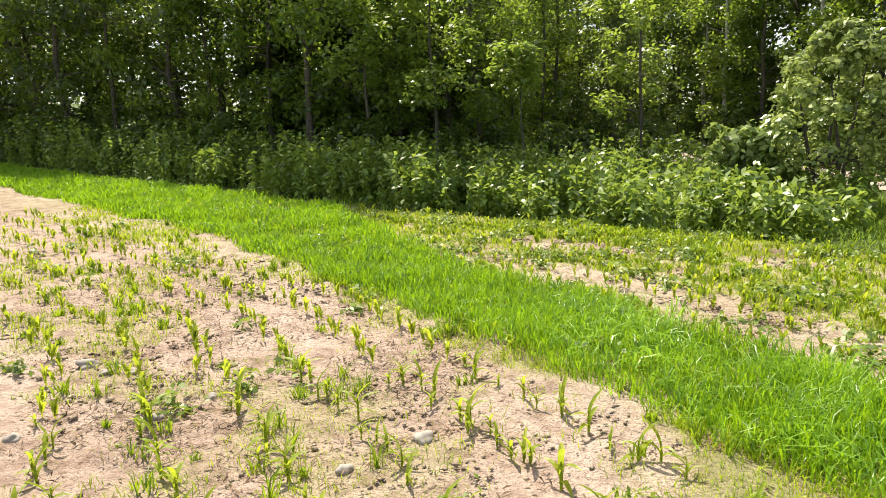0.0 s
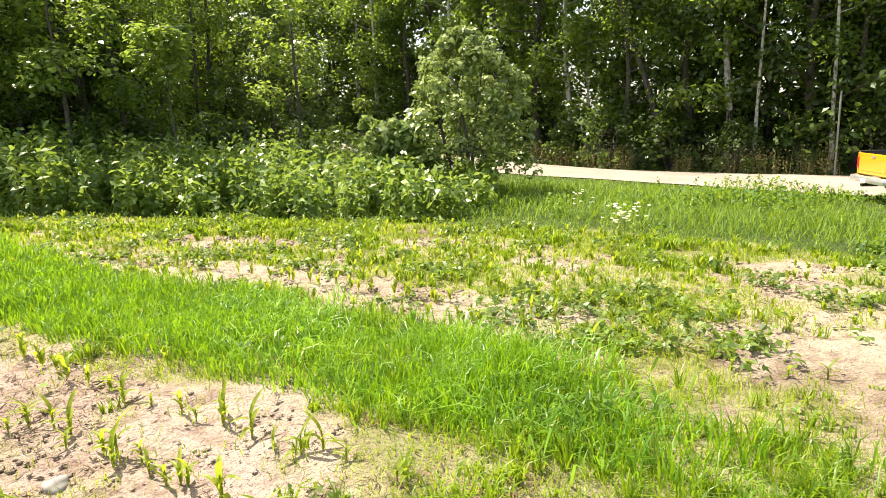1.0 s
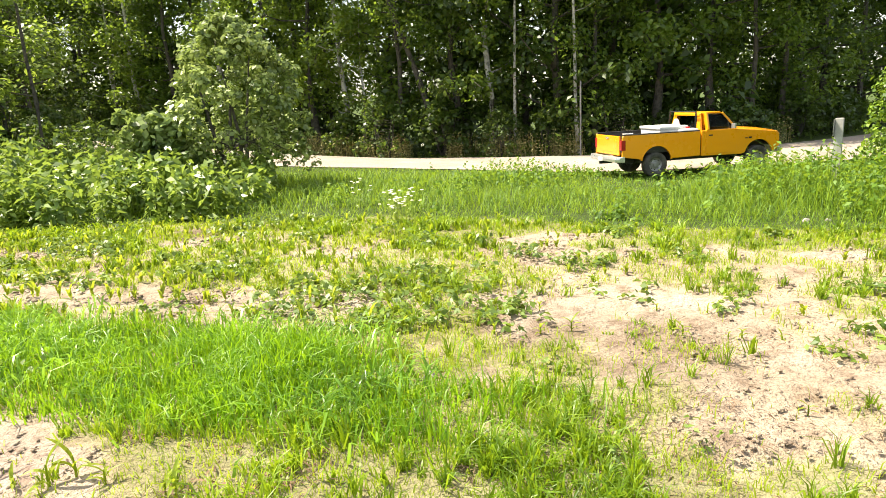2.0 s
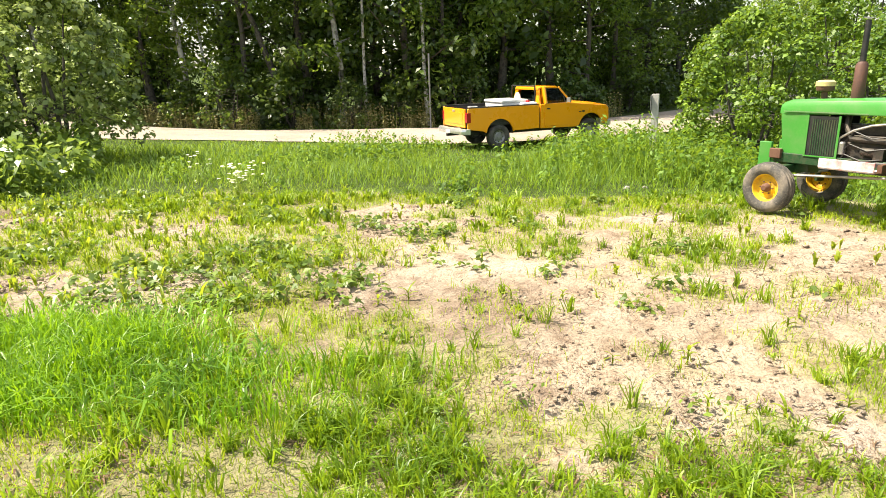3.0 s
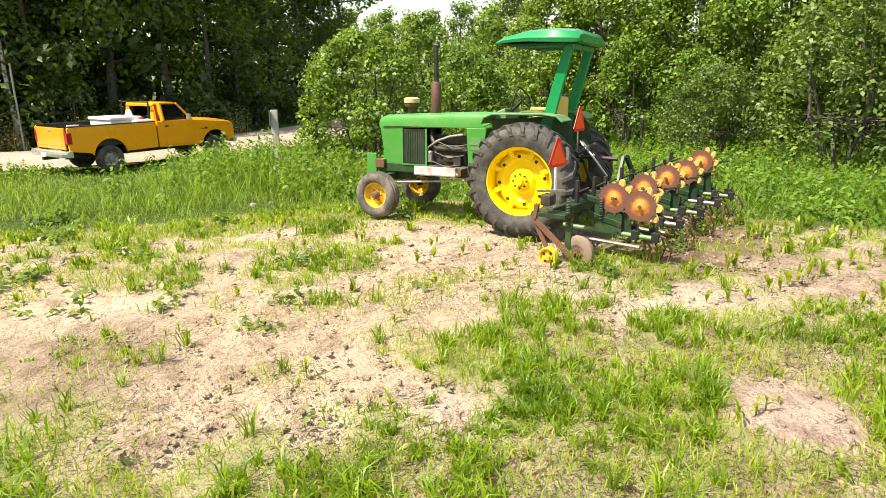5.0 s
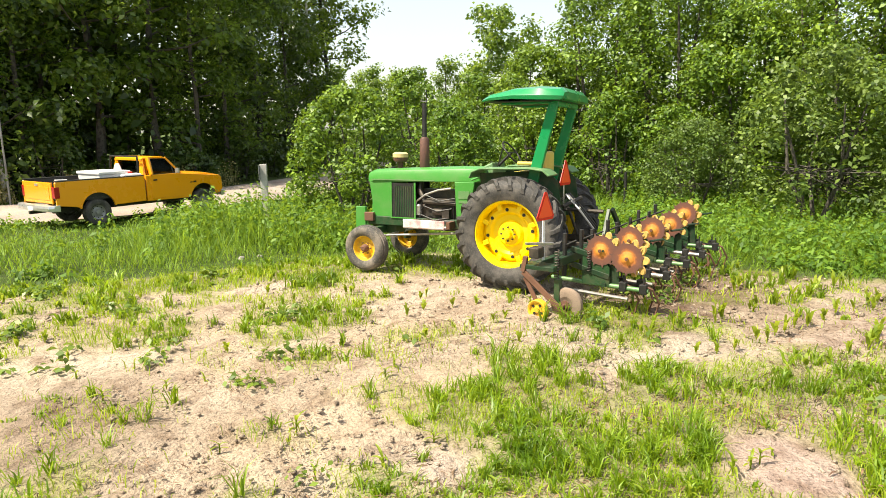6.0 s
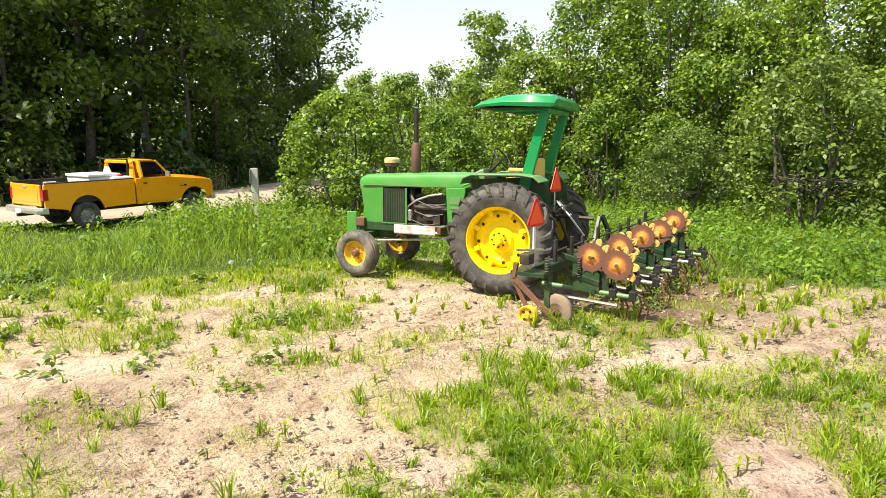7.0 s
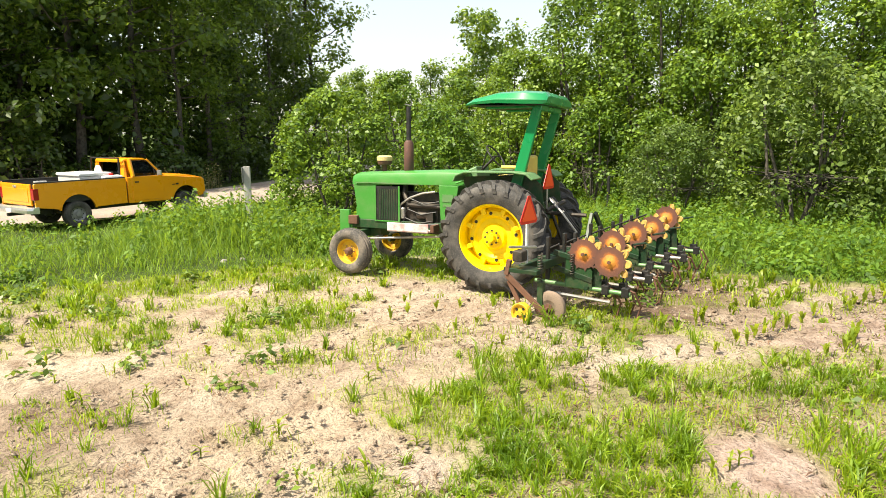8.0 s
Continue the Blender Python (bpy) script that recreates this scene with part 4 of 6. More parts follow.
    for k in range(3):
        part("hydraulic_hose", Shape().tube([(-0.12 + 0.1 * k, -0.45, 1.2), (-0.3 + 0.1 * k, -0.62, 1.33), (-0.42 + 0.1 * k, -0.85, 1.15), (-0.3 + 0.12 * k, -1.05, 0.85)], 0.016, 6), M_GREY if k == 0 else M_BLACK, t, smooth=True)
    part("remote_cylinder", Shape().tube([(-0.46, -0.62, 1.18), (-0.1, -0.8, 1.28)], 0.03, 10), M_IRON, t)
    part("sign_stem", Shape().bar((-0.46, -0.63, 1.2), (-0.46, -0.63, 1.58), 0.04, 0.012), M_STEEL, t)
    smv_sign(t, pose(-0.46, -0.645, 1.5, 0, 0, -8))
    return t


tractor = build_tractor(pose(11.25, -0.30, -0.02, 0, 1.5, -15.5))
# the front is set further forward and the tin work a little higher
for ob in tractor.children:
    if ob.name.startswith("rear_wheel"):
        continue
    if ob.name.startswith("front_wheel"):
        ob.location.y += 0.04
        continue
    local = ob.matrix_basis.is_identity
    for vert in ob.data.vertices if local else ():
        vert.co.y += 0.04 * min(1, max(0, (vert.co.y - 0.8) / 0.8))
        vert.co.z += 0.03 * min(1, max(0, (vert.co.z - 1.2) / 0.25))


# ---- row-crop cultivator behind the tractor ----
def star_outline(r0, r1, n):
    out = []
    for k in range(n):
        a = 2 * math.pi * k / n
        for da, r in ((-0.5, r0), (-0.16, r0), (0.03, r1), (0.16, r0 * 1.01)):
            b = a + da * 2 * math.pi / n
            out.append((r * math.cos(b), r * math.sin(b)))
    return out


def row_unit(c, x, high, spin):
    """One gang: linkage, two plates, pipes, clamps and shanks."""
    u = part("unit_bracket", Shape().plate([(-0.05, 0.38), (-0.05, 0.86), (-0.25, 0.86), (-0.42, 0.62), (-0.42, 0.38)], x - 0.012, x + 0.012), M_GREEN_DARK, c, "dark green gang bracket plate")
    part("linkage_arm", Shape().bar((x, 0.12, 0.82), (x, -0.42, 0.72), 0.045, 0.07).bar((x, 0.12, 0.62), (x, -0.42, 0.5), 0.045, 0.07), M_IMPL, u, bevel=0.006)
    part("bracket_rear", Shape().plate([(-0.40, 0.36), (-0.36, 0.80), (-0.50, 0.80), (-0.54, 0.36)], x + 0.03, x + 0.055), M_IMPL, u)
    part("tool_pipe", Shape().tube([(x + 0.02, 0.40, 0.40), (x + 0.02, -0.92, 0.38)], 0.03, 10), M_STEEL if spin % 2 else M_GREEN_FADED, u, "worn grey-green tool pipe", smooth=True)
    part("tool_pipe", Shape().tube([(x + 0.26, -0.1, 0.39), (x + 0.26, -0.80, 0.38)], 0.026, 10), M_IRON, u, smooth=True)
    part("pipe_cross", Shape().tube([(x - 0.06, -0.36, 0.40), (x + 0.34, -0.36, 0.40)], 0.028, 8), M_IMPL, u, smooth=True)
    for dx, y in ((0.02, -0.60), (0.02, -0.86), (0.26, -0.48), (0.26, -0.74)):
        part("clamp", Shape().box((x + dx - 0.05, y - 0.045, 0.34), (x + dx + 0.05, y + 0.045, 0.46)).tube([(x + dx, y, 0.3), (x + dx, y, 0.55)], 0.012, 6), M_BLACK, u, bevel=0.008)
        o = 0.10 if dx < 0.1 else -0.02
        part("shank", Shape().tube([(x + dx, y, 0.44), (x + dx + o * 0.3, y - 0.10, 0.40), (x + dx + o, y - 0.17, 0.22), (x + dx + o, y - 0.12, 0.06), (x + dx + o, y - 0.02, -0.03)], 0.015, 6), M_RUST, u, "curved rusty spring shank", smooth=True)
        part("sweep", Shape().hexa([(x + dx + o - 0.05, y - 0.1, 0.0), (x + dx + o + 0.05, y - 0.1, 0.0), (x + dx + o + 0.01, y + 0.06, -0.03), (x + dx + o - 0.01, y + 0.06, -0.03)],
                                   [(x + dx + o - 0.045, y - 0.1, 0.03), (x + dx + o + 0.045, y - 0.1, 0.03), (x + dx + o + 0.01, y + 0.05, 0.0), (x + dx + o - 0.01, y + 0.05, 0.0)]), M_STEEL, u)
    part("coil_spring", Shape().tube([(x - 0.03 + 0.022 * math.cos(a), -0.15 + 0.022 * math.sin(a), 0.55 + 0.005 * a) for a in [k * 0.7 for k in range(80)]], 0.007, 5), M_IRON, u)
    for k, (dx, y, dz) in enumerate(((-0.02, -0.30, 0.0), (-0.05, -0.66, -0.06)) if spin == 0 else ((-0.02, -0.34, 0.0),)):
        z = high + dz
        p = part("rolling_shield", Shape().plate(star_outline(0.19, 0.23, 11), -0.004, 0.004), M_DISC, u, "rusty toothed rolling shield disc", at=pose(x + dx, y, z, spin * 17 + k * 9, 0, 6 * k))
        part("disc_centre", Shape().lathe([(-0.022, 0), (-0.022, 0.035), (-0.014, 0.06), (-0.006, 0.085), (-0.004, 0.09)], 24), M_DISC, p, "orange rusted disc centre", smooth=True)
        part("disc_bolt", Shape().tube([(-0.05, 0, 0), (0.05, 0, 0)], 0.022, 8), M_RUST, p)
        cup = Shape().plate([((0.085 + 0.155 * abs(math.cos(4 * w)) ** 0.6) * math.cos(w), (0.085 + 0.155 * abs(math.cos(4 * w)) ** 0.6) * math.sin(w)) for w in [q * math.pi / 48 for q in range(96)]], -0.014, 0.014)
        part("spider_wheel", cup, M_SPIDER, u, "faded cream-yellow cast spider wheel", at=pose(x + dx + 0.10, y - 0.06, z - 0.01, spin * 11, 0, -24))
    part("tool_pipe", Shape().tube([(x - 0.22, 0.1, 0.33), (x - 0.22, -0.75, 0.31)], 0.022, 8), M_STEEL, u, smooth=True)
    part("tool_pipe", Shape().tube([(x + 0.42, -0.05, 0.31), (x + 0.42, -0.68, 0.29)], 0.022, 8), M_BLACK, u, smooth=True)
    part("disc_arm", Shape().bar((x + 0.08, -0.2, 0.8), (x + 0.08, -0.55, high), 0.04, 0.05).tube([(x - 0.05, -0.34, high), (x + 0.3, -0.34, high)], 0.016, 6).tube([(x + 0.05, -0.6, high), (x + 0.3, -0.7, high)], 0.016, 6), M_IMPL, u)


def build_cultivator(m):
    c = thing("cultivator", m, "green row-crop cultivator with rusty toothed discs hitched behind the tractor", "cultivator")
    part("toolbar", Shape().box((-2.05, 0.05, 0.66), (2.1, 0.16, 0.77)), M_IMPL, c, "dark green square toolbar", bevel=0.012)
    part("toolbar", Shape().box((-2.05, 0.33, 0.60), (2.1, 0.42, 0.70)), M_IMPL, c, "dark green square toolbar", bevel=0.012)
    for x in (-1.6, -0.55, 0.55, 1.6):
        part("bar_tie", Shape().box((x - 0.04, 0.14, 0.62), (x + 0.04, 0.36, 0.75)), M_IMPL, c, bevel=0.008)
    part("hitch_mast", Shape().bar((-0.4, 0.2, 0.7), (-0.06, 0.25, 1.15), 0.05, 0.07).bar((0.4, 0.2, 0.7), (0.06, 0.25, 1.15), 0.05, 0.07), M_IMPL, c, bevel=0.006)
    for i, x in enumerate((-1.62, -0.72, 0.18, 1.02, 1.78)):
        row_unit(c, x, (0.84, 0.84, 0.86, 0.84, 0.92)[i], i)
    for x in (-1.85, -1.35, -1.0, -0.45, -0.1, 0.45, 0.8, 1.3, 1.6):
        part("depth_stop", Shape().box((x - 0.03, 0.08, 0.5), (x + 0.03, 0.12, 1.02 + 0.05 * math.sin(9 * x))).tube([(x, 0.1, 0.9), (x, -0.06, 0.98)], 0.014, 6), M_BLACK, c, bevel=0.006)
    # gauge wheels at the near end
    part("gauge_arm", Shape().bar((-2.22, 0.50, 0.58), (-2.20, -0.18, 0.03), 0.03, 0.075).bar((-2.22, 0.50, 0.58), (-2.22, 0.46, 0.78), 0.05, 0.06), M_RUST, c, "rusty flat gauge arm", bevel=0.005)
    part("gauge_post", Shape().box((-2.15, 0.02, 0.2), (-2.07, 0.10, 0.52)), M_GREEN_DARK, c, "green gauge wheel post", bevel=0.008)
    part("gauge_spring", Shape().tube([(-2.11 + 0.028 * math.cos(a), 0.08 + 0.028 * math.sin(a), 0.5 + 0.0055 * a) for a in [k * 0.7 for k in range(100)]], 0.008, 5), M_IRON, c)
    w = part("land_wheel", Shape().lathe([(-0.045, 0.1), (-0.05, 0.17), (-0.035, 0.205), (0, 0.215), (0.035, 0.205), (0.05, 0.17), (0.045, 0.1), (0.02, 0.05), (0.02, 0), (-0.02, 0), (-0.02, 0.05), (-0.045, 0.1)], 36), M_CAKED, c, "soil-caked gauge wheel", smooth=True, at=pose(-2.09, -0.06, 0.2, 0, 0, 0))
    part("wheel_axle", Shape().tube([(-0.14, 0, 0), (0.1, 0, 0)], 0.02, 8).tube([(-0.07, 0, 0), (-0.045, 0, 0)], 0.06, 10), M_RUST, w)
    y = part("yellow_wheel", Shape().lathe([(-0.045, 0.15), (-0.055, 0.142), (-0.045, 0.118), (-0.02, 0.108), (-0.02, 0.05), (-0.045, 0.04), (-0.045, 0), (0.03, 0), (0.03, 0.118), (0.055, 0.15), (-0.045, 0.15)], 32), M_OCHRE, c, "small yellow steel wheel", smooth=True, at=pose(-2.28, 0.25, 0.128, 0, 0, 0) @ Matrix.Scale(0.85, 4))
    for k in range(4):
        a, b = ang(4, k + 0.4, 0.078)
        part("wheel_slot", Shape().lathe([(-0.026, 0.0), (-0.026, 0.022), (-0.015, 0.024)], 10), M_BLACK, y, at=pose(0, a, b))
    part("wheel_arm", Shape().bar((-2.2, 0.28, 0.15), (-2.2, 0.48, 0.5), 0.025, 0.06), M_RUST, c, bevel=0.005)
    part("marker_box", Shape().box((-2.3, 0.24, 0.78), (-2.14, 0.38, 0.92)), M_IRON, c, "dark greasy latch box", bevel=0.015)
    part("latch_bar", Shape().bar((-2.3, 0.42, 0.96), (-1.95, 0.22, 0.93), 0.05, 0.03), M_STEEL, c, bevel=0.005)
    part("end_brace", Shape().box((-2.24, 0.06, 0.62), (-2.0, 0.54, 0.68)), M_IMPL, c, bevel=0.008)
    part("sign_post", Shape().box((-2.07, 0.30, 0.72), (-2.02, 0.315, 1.45)), M_WHITE, c, "white painted sign post")
    smv_sign(c, pose(-2.045, 0.285, 1.24, 0, 0, -6))
    return c


build_cultivator(pose(10.95, -1.72, -0.065, 0, 0, -26))


# ---- pickup ----
def arch(yc, zc, r, a0, a1, n=12):
    return [(yc + r * math.cos(radians(a0 + (a1 - a0) * k / n)), zc + r * math.sin(radians(a0 + (a1 - a0) * k / n))) for k in range(n + 1)]


def road_wheel(t, x, y, out):
    w = part("wheel", Shape().lathe([(-0.09, 0.215), (-0.09, 0.19), (0.03, 0.19), (0.085, 0.205), (0.09, 0.215), (0.075, 0.205), (0.045, 0.185), (0.03, 0.14), (0.05, 0.1), (0.05, 0.07), (0.08, 0.06), (0.085, 0)], 32), M_GREY, t, "grey steel wheel",
             smooth=True, at=pose(x, y, 0.375, 0, 0, 0 if out > 0 else 180))
    part("tyre", Shape().lathe([(-0.09, 0.2), (-0.12, 0.24), (-0.128, 0.30), (-0.118, 0.35), (-0.09, 0.372), (-0.03, 0.378), (-0.028, 0.366), (-0.02, 0.366), (-0.018, 0.378), (0.018, 0.378), (0.02, 0.366), (0.028, 0.366), (0.03, 0.378), (0.09, 0.372), (0.118, 0.35), (0.128, 0.30), (0.12, 0.24), (0.09, 0.2)], 40),
         M_RUBBER, w, "black road tyre", smooth=True)
    for k in range(8):
        c, s = ang(8, k, 0.155)
        part("wheel_slot", Shape().lathe([(0.0, 0.017), (0.012, 0.015), (0.012, 0)], 8), M_BLACK, w, at=pose(0.036, c, s))


def build_pickup(m):
    t = thing("pickup_truck", m, "bright yellow older pickup truck parked on the gravel edge", "pickup truck")
    for x, o in ((-0.83, -1), (0.83, 1)):
        road_wheel(t, x, 0.0, o)
        road_wheel(t, x, 3.38, o)
    bed_side = [(-1.2, 0.66), (-1.2, 1.27), (-1.16, 1.30), (1.24, 1.30), (1.26, 1.27), (1.26, 0.56), (0.62, 0.54)] + arch(0, 0.46, 0.48, 10, 170) + [(-0.62, 0.58)]
    for s in (-1, 1):
        p = part("bed_side", Shape().plate(bed_side, s * 0.96 - 0.04, s * 0.96 + 0.03), M_TRUCK, t, "yellow bed side panel", bevel=0.018)
        part("side_crease", Shape().box((s * 0.992 - 0.006, -1.14, 1.06), (s * 0.992 + 0.006, 1.22, 1.075)), M_TRUCK, p)
        part("arch_lip", Shape().loft([[(s * 0.96 - 0.03, y, z), (s * 0.96 + 0.042, y, z), (s * 0.96 + 0.042, 0 + (y) * 1.07, 0.46 + (z - 0.46) * 1.07), (s * 0.96 - 0.03, y * 1.07, 0.46 + (z - 0.46) * 1.07)] for y, z in arch(0, 0.46, 0.475, 8, 172, 16)]), M_TRUCK, p, smooth=True)
        part("bed_rail", Shape().box((s * 0.94 - 0.07, -1.18, 1.298), (s * 0.94 + 0.06, 1.24, 1.325)), M_BLACK, t, "black bed rail cap", bevel=0.008)
        part("bed_liner", Shape().box((s * 0.905 - 0.008, -1.17, 0.80), (s * 0.905 + 0.008, 1.2, 1.297)), M_BLACK, t, "black plastic bed liner")
        part("tail_lamp", Shape().box((s * 0.9 - 0.06, -1.235, 0.86), (s * 0.9 + 0.1, -1.1, 1.16)), M_LAMP_RED, t, "red tail lamp", bevel=0.012)
        for yc, rr in ((0, 0.47), (3.46, 0.46)):
            part("inner_wing", Shape().plate(arch(yc, 0.46, rr, 0, 180), s * 0.56 - 0.01, s * 0.56 + 0.01), M_BLACK, t, "dark inner wing")
        part("wheel_well", Shape().plate(arch(0, 0.46, 0.47, 0, 180) + arch(0, 0.46, 0.5, 180, 0), s * 0.75 - 0.2, s * 0.75 + 0.18), M_BLACK, t)
    tg = part("tailgate", Shape().box((-0.83, -1.235, 0.70), (0.83, -1.18, 1.28)), M_TRUCK, t, "yellow tailgate", bevel=0.02)
    part("tailgate_panel", Shape().box((-0.7, -1.245, 0.80), (0.7, -1.232, 1.16)), M_TRUCK, tg, bevel=0.012)
    part("tailgate_handle", Shape().box((-0.09, -1.258, 1.17), (0.09, -1.236, 1.23)), M_CHROME, tg, "chrome handle", bevel=0.006)
    part("bed_floor", Shape().box((-0.93, -1.18, 0.74), (0.93, 1.24, 0.80)), M_BLACK, t, "black lined load bed")
    part("bed_front_wall", Shape().box((-0.93, 1.2, 0.74), (0.93, 1.25, 1.3)), M_TRUCK, t, bevel=0.01)
    bp = part("rear_bumper", Shape().loft([[(x, y, 0.50), (x, y - 0.15, 0.52), (x, y - 0.16, 0.60), (x, y - 0.13, 0.67), (x, y, 0.68)] for x, y in ((-1.0, -1.12), (-0.94, -1.25), (-0.4, -1.3), (0.4, -1.3), (0.94, -1.25), (1.0, -1.12))]), M_CHROME, t, "dented chrome rear bumper", bevel=0.008)
    part("plate_recess", Shape().box((-0.16, -1.468, 0.53), (0.16, -1.455, 0.63)), M_WHITE, bp, "white number plate")
    part("hitch", Shape().box((-0.05, -1.5, 0.42), (0.05, -1.1, 0.5)), M_BLACK, t)
    part("chassis", Shape().box((-0.5, -1.1, 0.42), (-0.4, 3.9, 0.55)).box((0.4, -1.1, 0.42), (0.5, 3.9, 0.55)).tube([(-0.75, 0, 0.38), (0.75, 0, 0.38)], 0.05).tube([(-0.75, 3.38, 0.38), (0.75, 3.38, 0.38)], 0.05).box((-0.35, 1.2, 0.42), (0.35, 3.6, 0.6)), M_BLACK, t)
    front_side = [(1.31, 0.54), (1.31, 1.30), (2.62, 1.30), (3.4, 1.22), (3.98, 1.16), (4.06, 1.08), (4.08, 0.72), (4.0, 0.6)] + arch(3.38, 0.46, 0.47, 12, 168) + [(2.8, 0.52)]
    for s in (-1, 1):
        f = part("front_side", Shape().plate(front_side, s * 0.95 - 0.05, s * 0.95 + 0.02), M_TRUCK, t, "yellow cab side and front wing", bevel=0.02)
        part("wing_crease", Shape().box((s * 0.972 - 0.006, 2.8, 1.06), (s * 0.972 + 0.006, 4.0, 1.075)), M_TRUCK, f)
        part("name_badge", Shape().box((s * 0.974 - 0.004, 3.02, 0.98), (s * 0.974 + 0.004, 3.12, 1.03)).box((s * 0.974 - 0.004, 2.9, 0.985), (s * 0.974 + 0.004, 2.99, 1.01)), M_BLACK, f, "small dark badge bars")
        d = part("door", Shape().plate([(1.45, 0.60), (1.45, 1.31), (2.58, 1.31), (2.62, 1.26), (2.62, 0.66), (2.56, 0.60)], s * 0.975 - 0.01, s * 0.975 + 0.008), M_TRUCK, t, "yellow cab door", bevel=0.01)
        part("door_handle", Shape().box((s * 0.985 - 0.012, 1.53, 1.13), (s * 0.985 + 0.012, 1.66, 1.17)), M_BLACK, d, bevel=0.005)
        part("door_moulding", Shape().box((s * 0.984 - 0.004, 1.47, 0.86), (s * 0.984 + 0.004, 2.6, 0.885)), M_TRUCK, d)
        part("mirror", Shape().box((s * 1.12 - 0.09, 2.34, 1.33), (s * 1.12 + 0.09, 2.40, 1.47)).tube([(s * 0.97, 2.38, 1.30), (s * 1.1, 2.37, 1.36)], 0.012, 6), M_CHROME, t, "chrome door mirror", bevel=0.012)
        # pillars
        part("cab_pillar", Shape().bar((s * 0.9, 1.48, 1.28), (s * 0.76, 1.48, 1.80), 0.06, 0.34), M_TRUCK, t, bevel=0.012)
        part("cab_pillar", Shape().bar((s * 0.9, 2.66, 1.27), (s * 0.76, 2.16, 1.80), 0.055, 0.07), M_TRUCK, t, bevel=0.012)
        part("window_divider", Shape().bar((s * 0.915, 2.36, 1.30), (s * 0.86, 2.33, 1.52), 0.02, 0.03), M_BLACK, t)
        g = part("side_window", Shape().hexa([(s * 0.895, 1.42, 1.29), (s * 0.903, 1.42, 1.29), (s * 0.903, 2.60, 1.29), (s * 0.895, 2.60, 1.29)], [(s * 0.775, 1.47, 1.77), (s * 0.783, 1.47, 1.77), (s * 0.783, 2.16, 1.77), (s * 0.775, 2.16, 1.77)]), M_GLASS, t, "clear side window")
        part("window_seal", Shape().bar((s * 0.912, 1.42, 1.312), (s * 0.912, 2.62, 1.312), 0.02, 0.02).bar((s * 0.90, 1.46, 1.30), (s * 0.785, 1.50, 1.77), 0.02, 0.03), M_BLACK, t)
    rings = []
    for y, w, z in ((1.33, 0.74, 1.795), (1.38, 0.775, 1.835), (1.75, 0.785, 1.85), (2.1, 0.775, 1.835), (2.24, 0.745, 1.785)):
        rings.append([(-w, y, z - 0.06), (-w, y, z - 0.02), (-w * 0.85, y, z), (w * 0.85, y, z), (w, y, z - 0.02), (w, y, z - 0.06)])
    part("cab_roof", Shape().loft(rings), M_TRUCK, t, "yellow cab roof", smooth=True)
    part("cab_back", Shape().box((-0.9, 1.31, 1.2), (0.9, 1.36, 1.32)).hexa([(-0.9, 1.31, 1.3), (-0.62, 1.31, 1.3), (-0.62, 1.36, 1.3), (-0.9, 1.36, 1.3)], [(-0.76, 1.36, 1.78), (-0.6, 1.36, 1.78), (-0.6, 1.4, 1.78), (-0.76, 1.4, 1.78)])
         .hexa([(0.62, 1.31, 1.3), (0.9, 1.31, 1.3), (0.9, 1.36, 1.3), (0.62, 1.36, 1.3)], [(0.6, 1.36, 1.78), (0.76, 1.36, 1.78), (0.76, 1.4, 1.78), (0.6, 1.4, 1.78)]), M_TRUCK, t, bevel=0.012)
    part("rear_window", Shape().hexa([(-0.62, 1.33, 1.32), (0.62, 1.33, 1.32), (0.62, 1.336, 1.32), (-0.62, 1.336, 1.32)], [(-0.6, 1.38, 1.75), (0.6, 1.38, 1.75), (0.6, 1.386, 1.75), (-0.6, 1.386, 1.75)]), M_GLASS, t, "clear rear window")
    part("windscreen", Shape().hexa([(-0.86, 2.70, 1.28), (0.86, 2.70, 1.28), (0.86, 2.706, 1.28), (-0.86, 2.706, 1.28)], [(-0.74, 2.2, 1.77), (0.74, 2.2, 1.77), (0.74, 2.206, 1.77), (-0.74, 2.206, 1.77)]), M_GLASS, t, "clear windscreen")
    part("cab_floor", Shape().box((-0.88, 1.33, 0.58), (0.88, 2.75, 0.66)), M_BLACK, t)
    part("dashboard", Shape().box((-0.86, 2.45, 0.9), (0.86, 2.72, 1.24)), M_BLACK, t, bevel=0.04)
    part("bench_seat", Shape().box((-0.75, 1.42, 0.66), (0.75, 1.95, 0.98)).hexa([(-0.75, 1.40, 0.95), (0.75, 1.40, 0.95), (0.75, 1.6, 0.95), (-0.75, 1.6, 0.95)], [(-0.72, 1.38, 1.46), (0.72, 1.38, 1.46), (0.72, 1.5, 1.46), (-0.72, 1.5, 1.46)]), M_GREY, t, "grey bench seat", bevel=0.04)
    ringpts = [Vector((-0.42 + 0.19 * math.cos(a), 2.32 + 0.06 * math.sin(a), 1.24 + 0.17 * math.sin(a))) for a in [k * math.pi / 10 for k in range(21)]]
    part("steering_wheel", Shape().tube(ringpts, 0.014, 6).tube([(-0.42, 2.32, 1.24), (-0.42, 2.5, 1.15)], 0.02, 6), M_BLACK, t)
    rings = []
    for y, w, z in ((2.64, 0.9, 1.29), (3.0, 0.9, 1.285), (3.6, 0.89, 1.24), (3.95, 0.87, 1.185), (4.08, 0.85, 1.10)):
        rings.append([(-w, y, z - 0.09), (-w, y, z - 0.015), (-w * 0.8, y, z + 0.005), (-w * 0.35, y, z + 0.03), (w * 0.35, y, z + 0.03), (w * 0.8, y, z + 0.005), (w, y, z - 0.015), (w, y, z - 0.09)])
    part("hood", Shape().loft(rings), M_TRUCK, t, "yellow engine hood", smooth=True)
